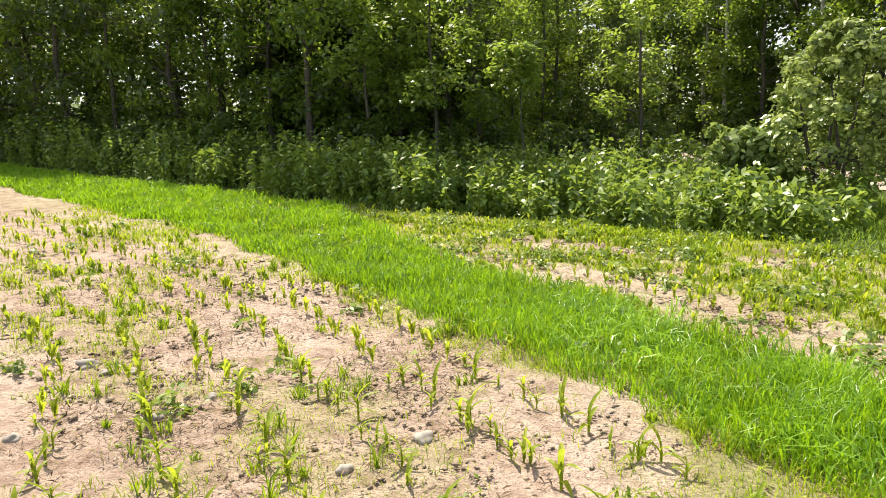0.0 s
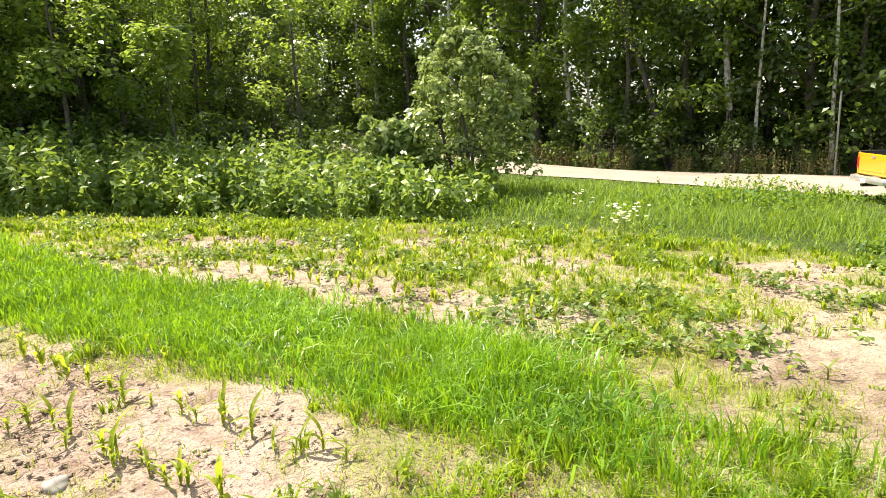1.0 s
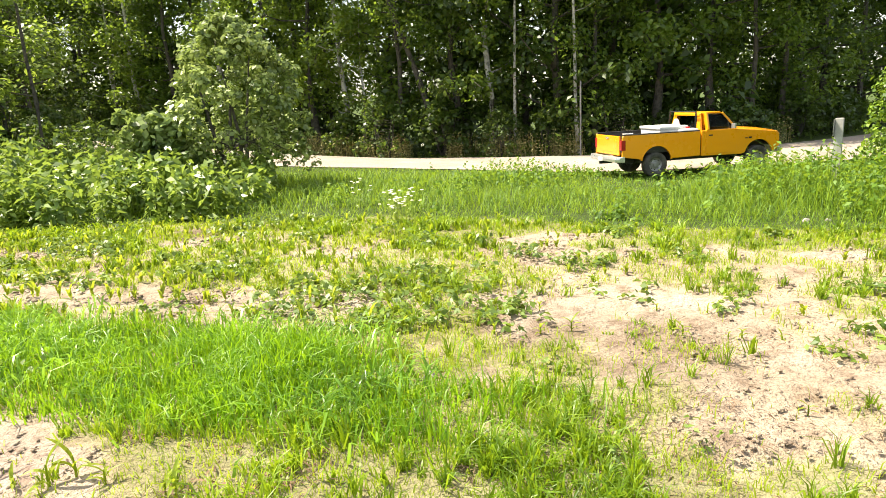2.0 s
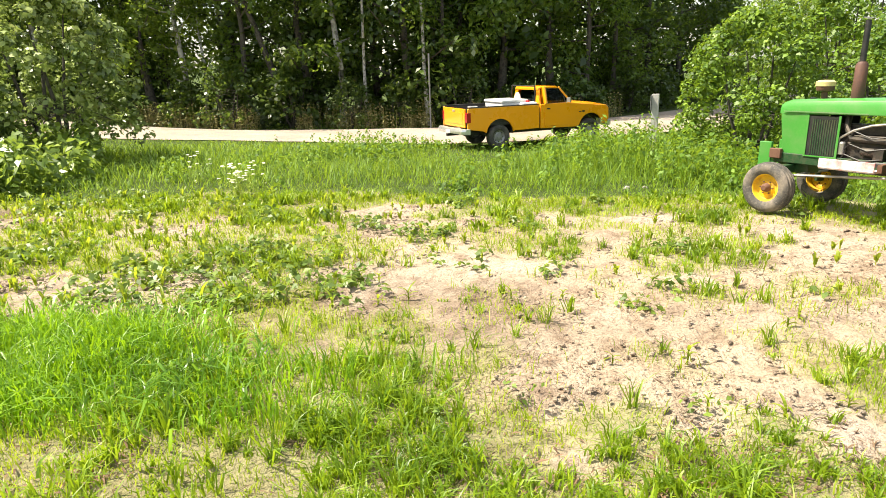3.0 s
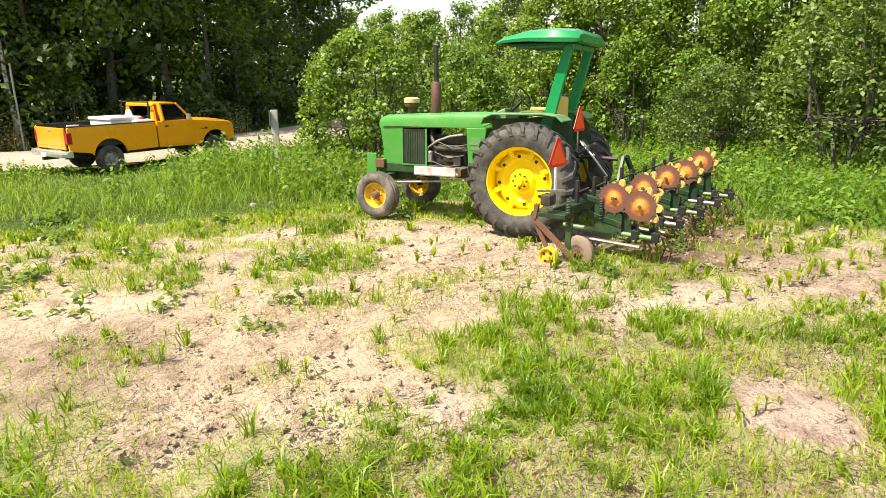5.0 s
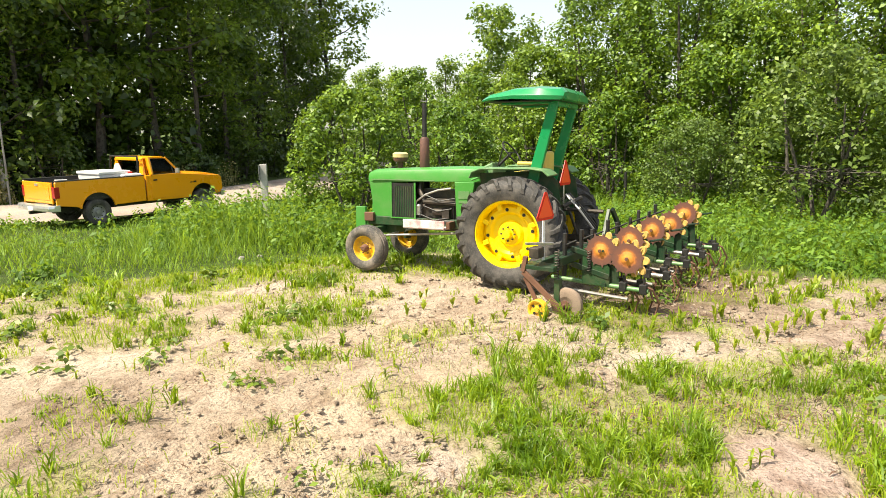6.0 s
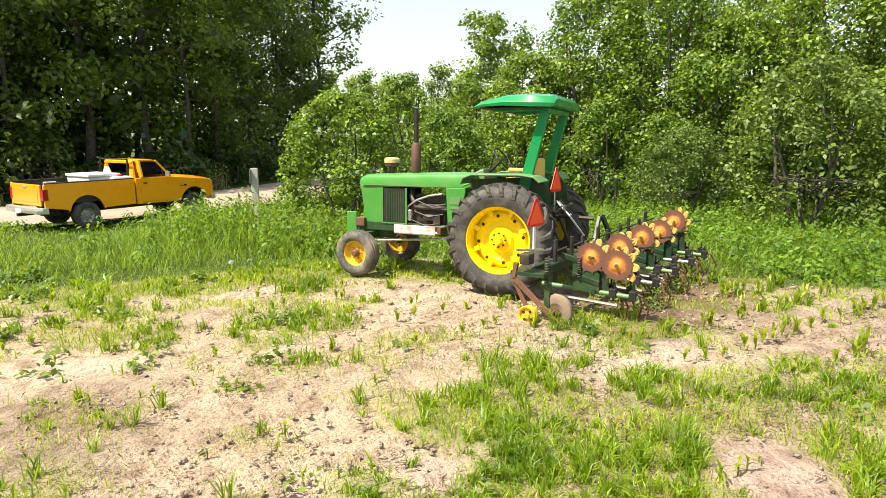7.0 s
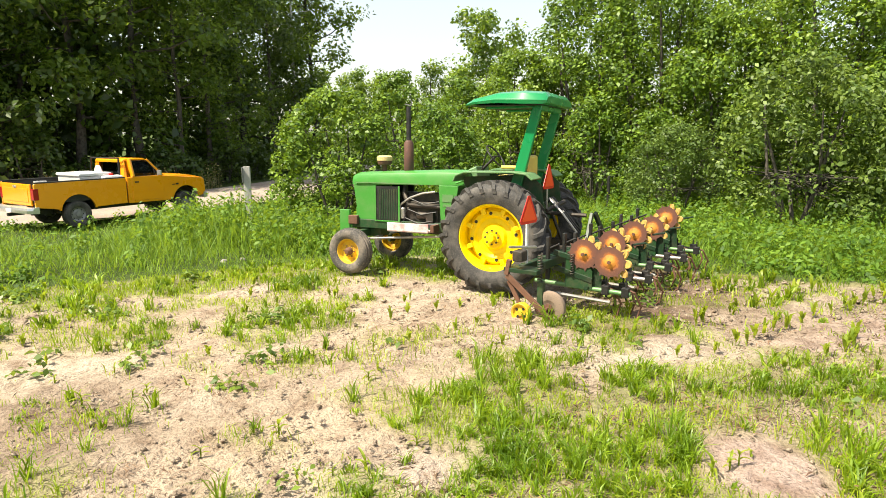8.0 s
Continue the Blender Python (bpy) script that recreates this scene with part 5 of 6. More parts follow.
    gr = part("front_grille", Shape().box((-0.85, 4.04, 0.72), (0.85, 4.09, 1.08)), M_BLACK, t, "dark front grille")
    for k in range(3):
        part("grille_bar", Shape().box((-0.6, 4.085, 0.8 + 0.1 * k), (0.6, 4.105, 0.825 + 0.1 * k)), M_GREY, gr)
    for s in (-1, 1):
        part("headlight", Shape().box((s * 0.74 - 0.12, 4.06, 0.88), (s * 0.74 + 0.12, 4.115, 1.04)), M_CHROME, t, "square headlight", bevel=0.01)
    part("front_bumper", Shape().loft([[(x, y, 0.48), (x, y + 0.12, 0.5), (x, y + 0.13, 0.64), (x, y, 0.68)] for x, y in ((-1.0, 3.98), (-0.9, 4.1), (0, 4.16), (0.9, 4.1), (1.0, 3.98))]), M_CHROME, t, "chrome front bumper", bevel=0.008)
    # rack behind the cab
    part("cab_rack", Shape().tube([(-0.8, 1.2, 1.32), (-0.76, 1.22, 1.86), (0.76, 1.22, 1.86), (0.8, 1.2, 1.32)], 0.024, 8), M_BLACK, t, "black tubular cab rack", smooth=True)
    return t


TK = pose(17.35, 12.9, -0.235, 0, 0, -115)
truck = build_pickup(TK)
# short overhang behind the rear wheels
for ob in truck.children_recursive:
    if ob.matrix_basis.is_identity:
        for vert in ob.data.vertices:
            y0 = vert.co.y
            vert.co.y += 0.15 * min(1, max(0, (y0 - 0.5) / 0.75)) * min(1, max(0, 2.6 - y0))
            if y0 < -0.5:
                vert.co.y += 0.10 * min(1, (-0.5 - vert.co.y) / 0.4)
box = thing("tool_chest", TK @ pose(0.0, 0.80, 0.80), "white plastic chest with lid in the load bed", "chest")
part("chest_body", Shape().hexa([(-0.6, -0.5, 0.0), (0.62, -0.5, 0.0), (0.62, 0.32, 0.0), (-0.6, 0.32, 0.0)], [(-0.63, -0.53, 0.58), (0.65, -0.53, 0.58), (0.65, 0.35, 0.58), (-0.63, 0.35, 0.58)]), M_WHITE, box, bevel=0.02)
part("chest_lid", Shape().box((-0.66, -0.56, 0.583), (0.68, 0.38, 0.67)), M_WHITE, box, "white lid", bevel=0.025)
tank = thing("sprayer_tank", TK @ pose(0.72, 1.13, 0.80) @ pose(0, 0, 0, 0, 0, 90), "white rounded tank standing against the cab", "tank")
part("tank_body", Shape().box((-0.3, -0.16, 0.0), (0.3, 0.16, 0.58)), M_WHITE, tank, bevel=0.07)
part("tank_cap", Shape().lathe([(0.58, 0.06), (0.63, 0.06), (0.63, 0)], 16, "z"), M_RED, tank, "red screw cap")
sack = thing("feed_sack", TK @ pose(0.1, 1.10, 0.80), "red and white plastic sack slumped against the cab", "sack")
part("sack_body", Shape().loft([[(0.26 * w * math.cos(a), 0.12 * w * math.sin(a), z) for a in [k * math.pi / 6 for k in range(12)]] for z, w in ((0, 0.8), (0.1, 1.0), (0.4, 0.98), (0.62, 0.85), (0.8, 0.5), (0.86, 0.3))]), M_PINK, sack, smooth=True)
bucket = thing("white_bucket", TK @ pose(0.7, -0.80, 0.80), "small white bucket in the corner of the bed", "bucket")
part("bucket_body", Shape().lathe([(0, 0), (0, 0.12), (0.5, 0.15), (0.54, 0.155), (0.54, 0.14), (0.02, 0.11), (0.02, 0)], 20, "z"), M_WHITE, bucket, smooth=True)

# ---- post by the road ----
post = thing("sign_post", pose(15.6, 6.35, float(land(15.6, 6.35)), 0, 3, 20), "weathered grey square wooden post with a small plate", "post")
part("post", Shape().box((-0.08, -0.08, -0.3), (0.08, 0.08, 1.76)), M_WOOD, post, bevel=0.012)
part("plate", Shape().box((-0.26, 0.083, 1.38), (0.22, 0.092, 1.74)), M_GREY, post, "small grey metal sign plate", bevel=0.004)
fence = thing("fence_post", spot(22.6, -2.75), "thin dark fence post standing in tall grass", "post")
part("stake", Shape().tube([(0, 0, -0.3), (0.02, 0, 1.15)], 0.05, 8), M_BLACK, fence, smooth=True)
pole = thing("marker_pole", pose(21.7, 19.6, 0, 0, 0, 0), "thin grey metal pole at the road's far edge", "pole")
part("pole", Shape().tube([(0, 0, -0.3), (0.02, 0, 2.9)], 0.035, 8), M_GREY, pole, smooth=True)

# ---- woods ----
rnd = random.Random(5)



def place_copies(kinds, places, smin, smax):
    """The first of each kind is moved to its place, the rest are copies."""
    used = set()
    for i, (x, y) in enumerate(places):
        k = kinds[rnd.randrange(len(kinds))]
        m = spot(x, y, rnd.uniform(0, 360), rnd.uniform(smin, smax))
        if k.name in used:
            copy_thing(k, m)
        else:
            k.matrix_basis = m
            used.add(k.name)
    for k in kinds:
        if k.name not in used:
            k.matrix_basis = spot(*places[0], 90, smin)


def along(line, step, jitter, offset=0.0):
    out = []
    for (x0, y0), (x1, y1) in zip(line, line[1:]):
        n = max(1, round(math.hypot(x1 - x0, y1 - y0) / step))
        dx, dy = (x1 - x0), (y1 - y0)
        L = math.hypot(dx, dy)
        for k in range(n):
            f = (k + 0.5) / n
            out.append((x0 + dx * f + dy / L * offset + rnd.uniform(-jitter, jitter), y0 + dy * f - dx / L * offset + rnd.uniform(-jitter, jitter)))
    return out


TALL = [make_tree("forest_tree", pose(0, 0, 0), H, b, R, 96, 62, 0.23, 0.17, bk, M_LEAF_SHADED if sd == 14 else M_LEAF, lab, sd, group="trees of the dark wood", clump_r=1.05)
        for H, b, R, bk, lab, sd in (
            (15, 1.6, 3.1, M_BARK, "tall leafy broadleaf tree at the wood's edge", 11),
            (17, 2.4, 3.0, M_BARK, "tall slender grey-barked forest tree in full leaf", 12),
            (16, 2.2, 2.8, M_BIRCH, "tall white-barked birch in the dark wood", 13),
            (13, 0.8, 3.2, M_BARK, "dense leafy tree with branches down to the undergrowth", 14))]
# woods to the one side, before the road, and across it
EDGE_WEST = [(-46, 30), (-30, 28.4), (-20.5, 26.4), (-12, 24.2), (-6, 23.2), (-2.4, 25.5), (-0.3, 34), (-4, 46)]
EDGE_ROAD = [(-12, 60), (-2, 58), (5.0, 50.5), (10.6, 40.8), (15.8, 32.3), (19.8, 25.0), (23.2, 20.6), (27.2, 17.9), (31.8, 16.4), (37, 16.4), (43, 16.4), (48.5, 15.4)]
place_copies(TALL, along(EDGE_ROAD, 3.2, 0.6, -0.8), 0.82, 1.18)
for x, y in along(EDGE_WEST, 3.0, 0.7, -0.5):
    copy_thing(TALL[rnd.choice((0, 1, 3))], spot(x, y, rnd.uniform(0, 360), rnd.uniform(0.72, 1.05) * (0.68 if x > -8 else 1)))
# inner shade of the wood is in these trees' darker leaf colour
DEEP = [make_tree("forest_tree", pose(0, 0, 0), H, 0.6, 3.4, 80, 26, 0.42, 0.2, M_BARK, M_LEAF_SHADED, "broad leafy tree deep in the dark wood", sd, group="trees of the dark wood", clump_r=1.3) for H, sd in ((16, 15), (18, 16))]
for x, y in along(EDGE_WEST, 3.2, 1.0, -4.2):
    copy_thing(DEEP[rnd.randrange(2)], spot(x, y, rnd.uniform(0, 360), rnd.uniform(0.8, 1.0) * (0.68 if x > -8 else 1)))
place_copies(DEEP, along(EDGE_ROAD, 3.6, 1.0, -4.4) + along(EDGE_WEST, 4.6, 1.2, -9) + along(EDGE_WEST, 4.4, 1.2, -14) + along(EDGE_ROAD, 4.2, 1.2, -9) + along(EDGE_ROAD, 5.0, 1.2, -14), 0.9, 1.2)

UNDER = [make_bush("undergrowth_bush", pose(0, 0, 0), H, R, 44, 30, 0.22, M_LEAF_SHADED, "dark leafy undergrowth bush at the wood's edge", sd, group="undergrowth bushes", lump_r=0.55, stems=4)
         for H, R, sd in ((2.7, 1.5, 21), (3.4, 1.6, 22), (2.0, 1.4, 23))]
places = along(EDGE_WEST, 2.4, 0.5, 1.2) + along(EDGE_ROAD, 2.5, 0.5, 0.7) + along(EDGE_ROAD, 3.4, 0.8, -2.4)
place_copies(UNDER, places, 0.75, 1.2)
for x, y, k in ((1.2, 31.0, 0.6), (2.2, 36.0, 0.95), (-0.4, 40.0, 1.0)):
    copy_thing(TALL[3], spot(x, y, 50 * y, k))
for x, y, k in ((2.0, 25.2, 0.8), (3.4, 24.6, 0.75), (4.6, 23.8, 0.6), (2.6, 30.0, 0.9), (3.4, 33.0, 0.9)):
    copy_thing(UNDER[1], spot(x, y, 70 * x, k))

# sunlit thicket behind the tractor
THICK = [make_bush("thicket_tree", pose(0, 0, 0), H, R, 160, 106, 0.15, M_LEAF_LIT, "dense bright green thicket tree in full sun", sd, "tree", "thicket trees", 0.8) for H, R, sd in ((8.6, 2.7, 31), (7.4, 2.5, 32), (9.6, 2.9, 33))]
rnd.seed(23)
for n, (x, y, k, s) in enumerate(((28.0, 0.4, 1, 0.80), (27.6, -2.2, 0, 0.98), (26.4, -4.6, 2, 0.98), (24.6, -6.6, 1, 1.12), (23.6, -9.2, 0, 1.05), (21.8, -11.6, 1, 1.08), (20.6, -14.6, 0, 0.9), (19.0, -18.0, 1, 1.0),
                                  (31.0, -1.4, 1, 1.05), (30.0, -5.0, 0, 1.08), (27.8, -8.4, 2, 0.98), (25.5, -12.5, 0, 1.05))):
    if n in (0, 1, 2):
        THICK[k].matrix_basis = spot(x, y, 40 * n, s)
    else:
        copy_thing(THICK[k], spot(x, y, rnd.uniform(0, 360), s))
BROAD = make_bush("round_bush", spot(19.6, -7.4, 30), 4.6, 2.7, 120, 80, 0.13, M_WILLOW, "broad rounded grey-green willow bush beside the corn", 41, lump_r=0.6)
copy_thing(BROAD, spot(18.6, -11.4, 120, 0.95))
copy_thing(BROAD, spot(21.6, -4.7, 200, 0.62))
make_bush("roadside_shrub", spot(18.95, 5.2, 0), 3.95, 1.95, 130, 92, 0.12, M_LEAF_LIT, "large bright green shrub beside the gravel road", 42, lump_r=0.48)
make_bush("roadside_shrub", spot(21.4, 2.6, 0), 3.5, 1.5, 70, 84, 0.12, M_LEAF_LIT, "bright green shrub behind the tractor", 43, lump_r=0.48)
make_bush("young_tree", spot(19.2, 1.95, 0), 2.5, 0.6, 26, 46, 0.13, M_LEAF_LIT, "young light green sapling behind the tractor", 44, lump_r=0.28, point=0.9, stems=2)
MID = make_bush("middle_bush", spot(30.5, 5.9, 0), 5.4, 2.0, 70, 60, 0.19, M_LEAF_LIT, "leafy green bush beyond the roadside shrub", 45, lump_r=0.6, group="bushes by the road bend")
for x, y, k in ((33.5, 3.6, 1.0), (35.5, 7.2, 1.0), (27.4, 3.4, 0.7), (24.6, -2.4, 0.72), (25.8, 0.2, 0.7), (23.4, -4.4, 0.62)):
    copy_thing(MID, spot(x, y, 60 * x, k))
rnd.seed(29)
FAR = [make_tree("far_tree", pose(0, 0, 0), 10, 1.0, 3.0, 36, 60, 0.3, 0.15, M_BARK, M_LEAF, "distant leafy tree beyond the thicket", 51, group="distant trees", clump_r=1.0)]
place_copies(FAR, along([(60, 21), (56, 15), (52, 10), (50, 5)], 2.2, 0.8) + along([(60, 24), (66, 8), (60, -10), (40, -22), (30, -30)], 5.0, 1.2), 0.80, 0.98)
make_tree("pale_poplar", spot(42.8, 3.2, 0), 10.2, 2.4, 3.4, 90, 60, 0.26, 0.16, M_BIRCH, M_LEAF, "tall pale-trunked tree standing above the thicket", 52, clump_r=0.95)

make_bush("apple_tree", spot(6.6, 18.8, 0), 5.2, 2.2, 130, 80, 0.16, M_APPLE, "pale green rounded apple tree standing before the gravel road", 61, "tree", lump_r=0.42, low=0.10, point=0.6)
make_tree("young_maple", spot(-1.9, 20.6, 40), 5.1, 3.6, 1.4, 26, 60, 0.2, 0.05, M_BARK, M_MAPLE, "slim young maple with a bright flat crown before the wood", 63, clump_r=0.42, up=1.1)
for x, y, H, turn, sd in ((-5.0, 21.6, 8.0, 0, 64), (-7.6, 22.3, 7.2, 80, 65), (1.9, 23.2, 8.6, 30, 66)):
    make_tree("edge_maple", spot(x, y, turn), H, 3.0, 2.2, 48, 46, 0.2, 0.09, M_BARK, M_MAPLE, "yellow-green maple catching the sun at the wood's edge", sd, group="sunlit maples", clump_r=0.6, up=0.9)
make_tree("pale_maple_shrub", spot(4.4, 18.6, 0), 2.3, 0.5, 1.0, 30, 36, 0.24, 0.03, M_BARK, M_APPLE, "pale broad-leaved shrub leaning beside the apple tree", 62, "bush", stems=3, clump_r=0.35)

# ---- birches at the edge of the wood ----
for x, y, H, lean, r, lab, sd, turn in (
        (17.0, 30.8, 10, 0.03, 0.10, "slim pale dead-topped birch leaning at the wood's edge", 71, 0),
        (19.6, 27.0, 14, 0.28, 0.19, "thick grey trunk leaning over at the wood's edge", 72, 146),
        (21.1, 23.2, 15, 0.02, 0.085, "slender white birch at the wood's edge", 73, 0),
        (22.7, 20.7, 16, -0.03, 0.09, "tall slender white birch at the wood's edge", 74, 0)):
    make_tree("birch", spot(x, y, turn), H, 6.0, 2.0, 30, 60, 0.18, r, M_BARK if sd == 72 else M_BIRCH, M_LEAF, lab, sd, lean=lean, clump_r=0.8)

# ---- field plants ----
rng = np.random.default_rng(17)


def scatter(n, x0, x1, y0, y1, keep):
    x, y = rng.uniform(x0, x1, n), rng.uniform(y0, y1, n)
    k = rng.uniform(0, 1, n) < keep(x, y)
    return x[k], y[k]


def from_centre(x, y):
    return np.hypot(x - 0.8, y + 0.6)


def off_road(x, y):
    return dist_line(x, y, ROAD) > ROAD_HALF + 0.1


# dense green oat strip
def strip_keep(x, y):
    v, u = row_v(x, y), row_u(x, y)
    wob = 0.5 * (vnoise(x, y, 1.3, 5) - 0.5)
    lo, hi = 3.85 + wob + 0.2 * np.clip(u - 9, 0, 6), 6.2 + wob + 0.42 * np.clip(u - 8.6, 0, 9) - 0.35 * np.clip(3.0 - u, 0, 3)
    m = np.clip((v - lo) / 0.35, 0, 1) * np.clip((hi - v) / 0.5, 0, 1)
    along_strip = np.clip((u + 1.2) / 2.5, 0, 1)
    return m * along_strip * np.clip(0.25 + 1.1 * vnoise(x, y, 0.45, 6) + 0.05 * u, 0.1, 1) * np.clip(9.0 / from_centre(x, y), 0.2, 1) * inside(x, y, FIELD)


x, y = scatter(950000, -28, 5.5, 2, 26, strip_keep)
d = from_centre(x, y)
s = np.clip(d / 8, 1, 3.2)
stuff("oat_strip", blade_arrays(x, y, rng.uniform(0.10, 0.34, len(x)) * (0.45 + 0.7 * vnoise(x, y, 0.8, 7) + 0.5 * vnoise(x, y, 0.25, 8)), rng.uniform(0.010, 0.018, len(x)) * s, rng.uniform(0.15, 1.0, len(x)), 1), M_OATS,
      "dense bright green strip of young oats between the corn rows", "oats")


# broader, bluer blades where the strip runs out
def broad_keep(x, y):
    return np.clip(1.25 * np.exp(-(dist_line(x, y, [(0.2, 8.0), (1.6, 6.2), (2.6, 4.6)]) / 1.0) ** 2) - 0.15, 0, 1) * np.clip((vnoise(x, y, 0.5, 95) - 0.3) * 3, 0, 1)


x, y = scatter(15000, -1.5, 4.5, 3.2, 9.5, broad_keep)
stuff("broad_oats", blade_arrays(x, y, rng.uniform(0.16, 0.38, len(x)), rng.uniform(0.014, 0.030, len(x)), rng.uniform(0.5, 1.5, len(x)), 96), M_BROAD, "broad blue-green blades of young grain leaning over", "oats")


# loose grass over the rest of the strip and the field
def grass_keep(x, y):
    thin = (0.16 + 0.2 * soft(x, y, HOLLOW, 1.0)) * np.clip((vnoise(x, y, 0.9, 16) * 0.6 + vnoise(x, y, 0.25, 18) * 0.4 - 0.5) * 5, 0, 1)
    return np.maximum(cover(x, y), thin) * np.clip(7.5 / from_centre(x, y), 0.2, 1) * inside(x, y, FIELD)


x, y = scatter(640000, -14, 14, -9, 18, grass_keep)
d = from_centre(x, y)
s = np.clip(d / 7, 0.9, 2.5)
stuff("field_grass", blade_arrays(x, y, rng.uniform(0.04, 0.13, len(x)) * (0.6 + 0.9 * vnoise(x, y, 0.6, 13)), rng.uniform(0.006, 0.012, len(x)) * s, rng.uniform(0.2, 1.0, len(x)), 2), M_GRASS,
      "patchy short green grass growing through sandy soil", "grass")
x, y = scatter(60000, -12, 13, -9, 16, lambda x, y: grass_keep(x, y) * np.clip((vnoise(x, y, 0.8, 14) - 0.25) * 2, 0, 1) * (0.3 + 0.7 * soft(x, y, ROUGH, 1.0) + 0.2 * (row_v(x, y) > 6)))
k = 16
hh = np.repeat(rng.uniform(0.09, 0.30, len(x)) * (0.6 + 0.7 * vnoise(x, y, 1.2, 15)), k)
rr, aa = np.repeat(rng.uniform(0.03, 0.09, len(x)), k) * rng.uniform(0, 1, len(hh)), rng.uniform(0, 2 * np.pi, len(hh))
tx, ty = np.repeat(x, k) + rr * np.cos(aa), np.repeat(y, k) + rr * np.sin(aa)
s = np.clip(from_centre(tx, ty) / 7, 0.9, 2.5)
stuff("grass_tufts", blade_arrays(tx, ty, hh * rng.uniform(0.6, 1.1, len(hh)), rng.uniform(0.011, 0.020, len(hh)) * s, rng.uniform(0.25, 1.1, len(hh)), 8), M_TUFT,
      "lush green tufts of grass on the sandy soil", "grass")


# broad-leaved weeds, low on the soil
def weed_keep(x, y):
    v, u = row_v(x, y), row_u(x, y)
    core = np.exp(-(((x - 4.9) / 1.6) ** 2 + ((y - 6.1) / 1.9) ** 2))
    n = vnoise(x, y, 0.7, 21) * 0.6 + vnoise(x, y, 0.3, 22) * 0.4
    beyond = np.clip((v - 5.8), 0, 1) * np.clip((u + 1) / 3, 0, 1)
    want = 0.12 + 0.75 * core + 0.26 * beyond + 0.55 * np.exp(-(dist_line(x, y, [(9.2, -1.2), (11.8, -2.6)]) / 0.5) ** 2) + 0.35 * np.exp(-(((x - 4.2) / 1.0) ** 2 + ((y - 5.4) / 0.9) ** 2))
    return np.clip((n - (0.8 - 0.5 * want)) / 0.1, 0, 1) * inside(x, y, FIELD)


x, y = scatter(26000, -12, 13, -8, 17, weed_keep)
k = 9
cx, cy = np.repeat(x, k), np.repeat(y, k)
hh = np.repeat(rng.uniform(0.05, 0.22, len(x)), k)
r = rng.uniform(0.01, 0.12, len(cx))
a = rng.uniform(0, 2 * np.pi, len(cx))
c = np.stack([cx + r * np.cos(a), cy + r * np.sin(a), land(cx, cy) + 0.01 + hh * rng.uniform(0.2, 1, len(cx))], -1)
nrm = np.stack([np.cos(a) * 0.7, np.sin(a) * 0.7, np.ones(len(a))], -1) + rng.normal(size=c.shape) * 0.3
stuff("low_weeds", leaf_arrays(c, nrm, rng.uniform(0.05, 0.12, len(c)) * np.clip(from_centre(cx, cy) / 7, 0.45, 1), 0.6, 3), M_HERB, "low broad-leaved green weeds on the soil", "weeds")

# ---- bank grass and tall weeds beyond the field ----
WEEDS = [(-27, 25.2), (-20.5, 22.6), (-12, 19.6), (-6, 17.6), (-0.5, 16.4), (4, 14.2), (6.0, 15.0), (7.4, 18.2), (5.5, 22.5), (-2, 23.5), (-9, 24), (-17, 26), (-26, 29)]


def bank_keep(x, y):
    d = from_centre(x, y)
    return (~inside(x, y, FIELD)) * off_road(x, y) * np.clip(9.5 / d, 0, 1) ** 1.5 * (0.5 + 0.5 * vnoise(x, y, 0.6, 31))


x, y = scatter(720000, -8, 28, -16, 28, bank_keep)
d = from_centre(x, y)
s = np.clip(d / 9, 1, 2.6)
tall = (0.35 + 0.7 * vnoise(x, y, 1.7, 32) + 0.6 * vnoise(x, y, 0.35, 33)) * (1 + 1.5 * np.exp(-((x - 14.5) ** 2 + (y - 5.9) ** 2) / 4) + 0.9 * np.exp(-((x - 15.8) ** 2 + (y - 8.2) ** 2) / 2.0))
near_field = np.clip(dist_line(x, y, FIELD) / 1.6, 0.35, 1) * np.clip((dist_line(x, y, ROAD) - ROAD_HALF) / 4.0 - 0.02 * (y - 12), 0.28, 1) * np.clip(np.hypot(x - 14.7, y - 11.2) / 3.4, 0.35, 1)
stuff("bank_grass", blade_arrays(x, y, rng.uniform(0.10, 0.52, len(x)) * tall * near_field, rng.uniform(0.007, 0.013, len(x)) * s, rng.uniform(0.35, 1.5, len(x)), 4), M_BANK,
      "lush uneven green grass on the bank before the road", "grass")


def stalks(x, y, h, leaves, size, seed, mat, name, label, category):
    """Leafy weeds: upright stems set with pointed leaves."""
    k = leaves
    X, Y, Hh = np.repeat(x, k), np.repeat(y, k), np.repeat(h, k)
    f = np.tile((np.arange(k) + 0.7) / k, len(x))
    a = rng.uniform(0, 2 * np.pi, len(X))
    r = rng.uniform(0.02, 0.14, len(X)) * (1.2 - 0.6 * f)
    c = np.stack([X + r * np.cos(a), Y + r * np.sin(a), land(X, Y) + Hh * f], -1)
    nrm = np.stack([np.cos(a) * 0.8, np.sin(a) * 0.8, np.full(len(a), 0.9)], -1) + rng.normal(size=c.shape) * 0.35
    la = leaf_arrays(c, nrm, size * rng.uniform(0.6, 1.3, len(c)), 0.5, seed)
    st = blade_arrays(x, y, h * 1.02, np.full(len(x), 0.016), rng.uniform(0.0, 0.12, len(x)), seed + 1)
    return stuff(name, join(la, st), mat, label, category)


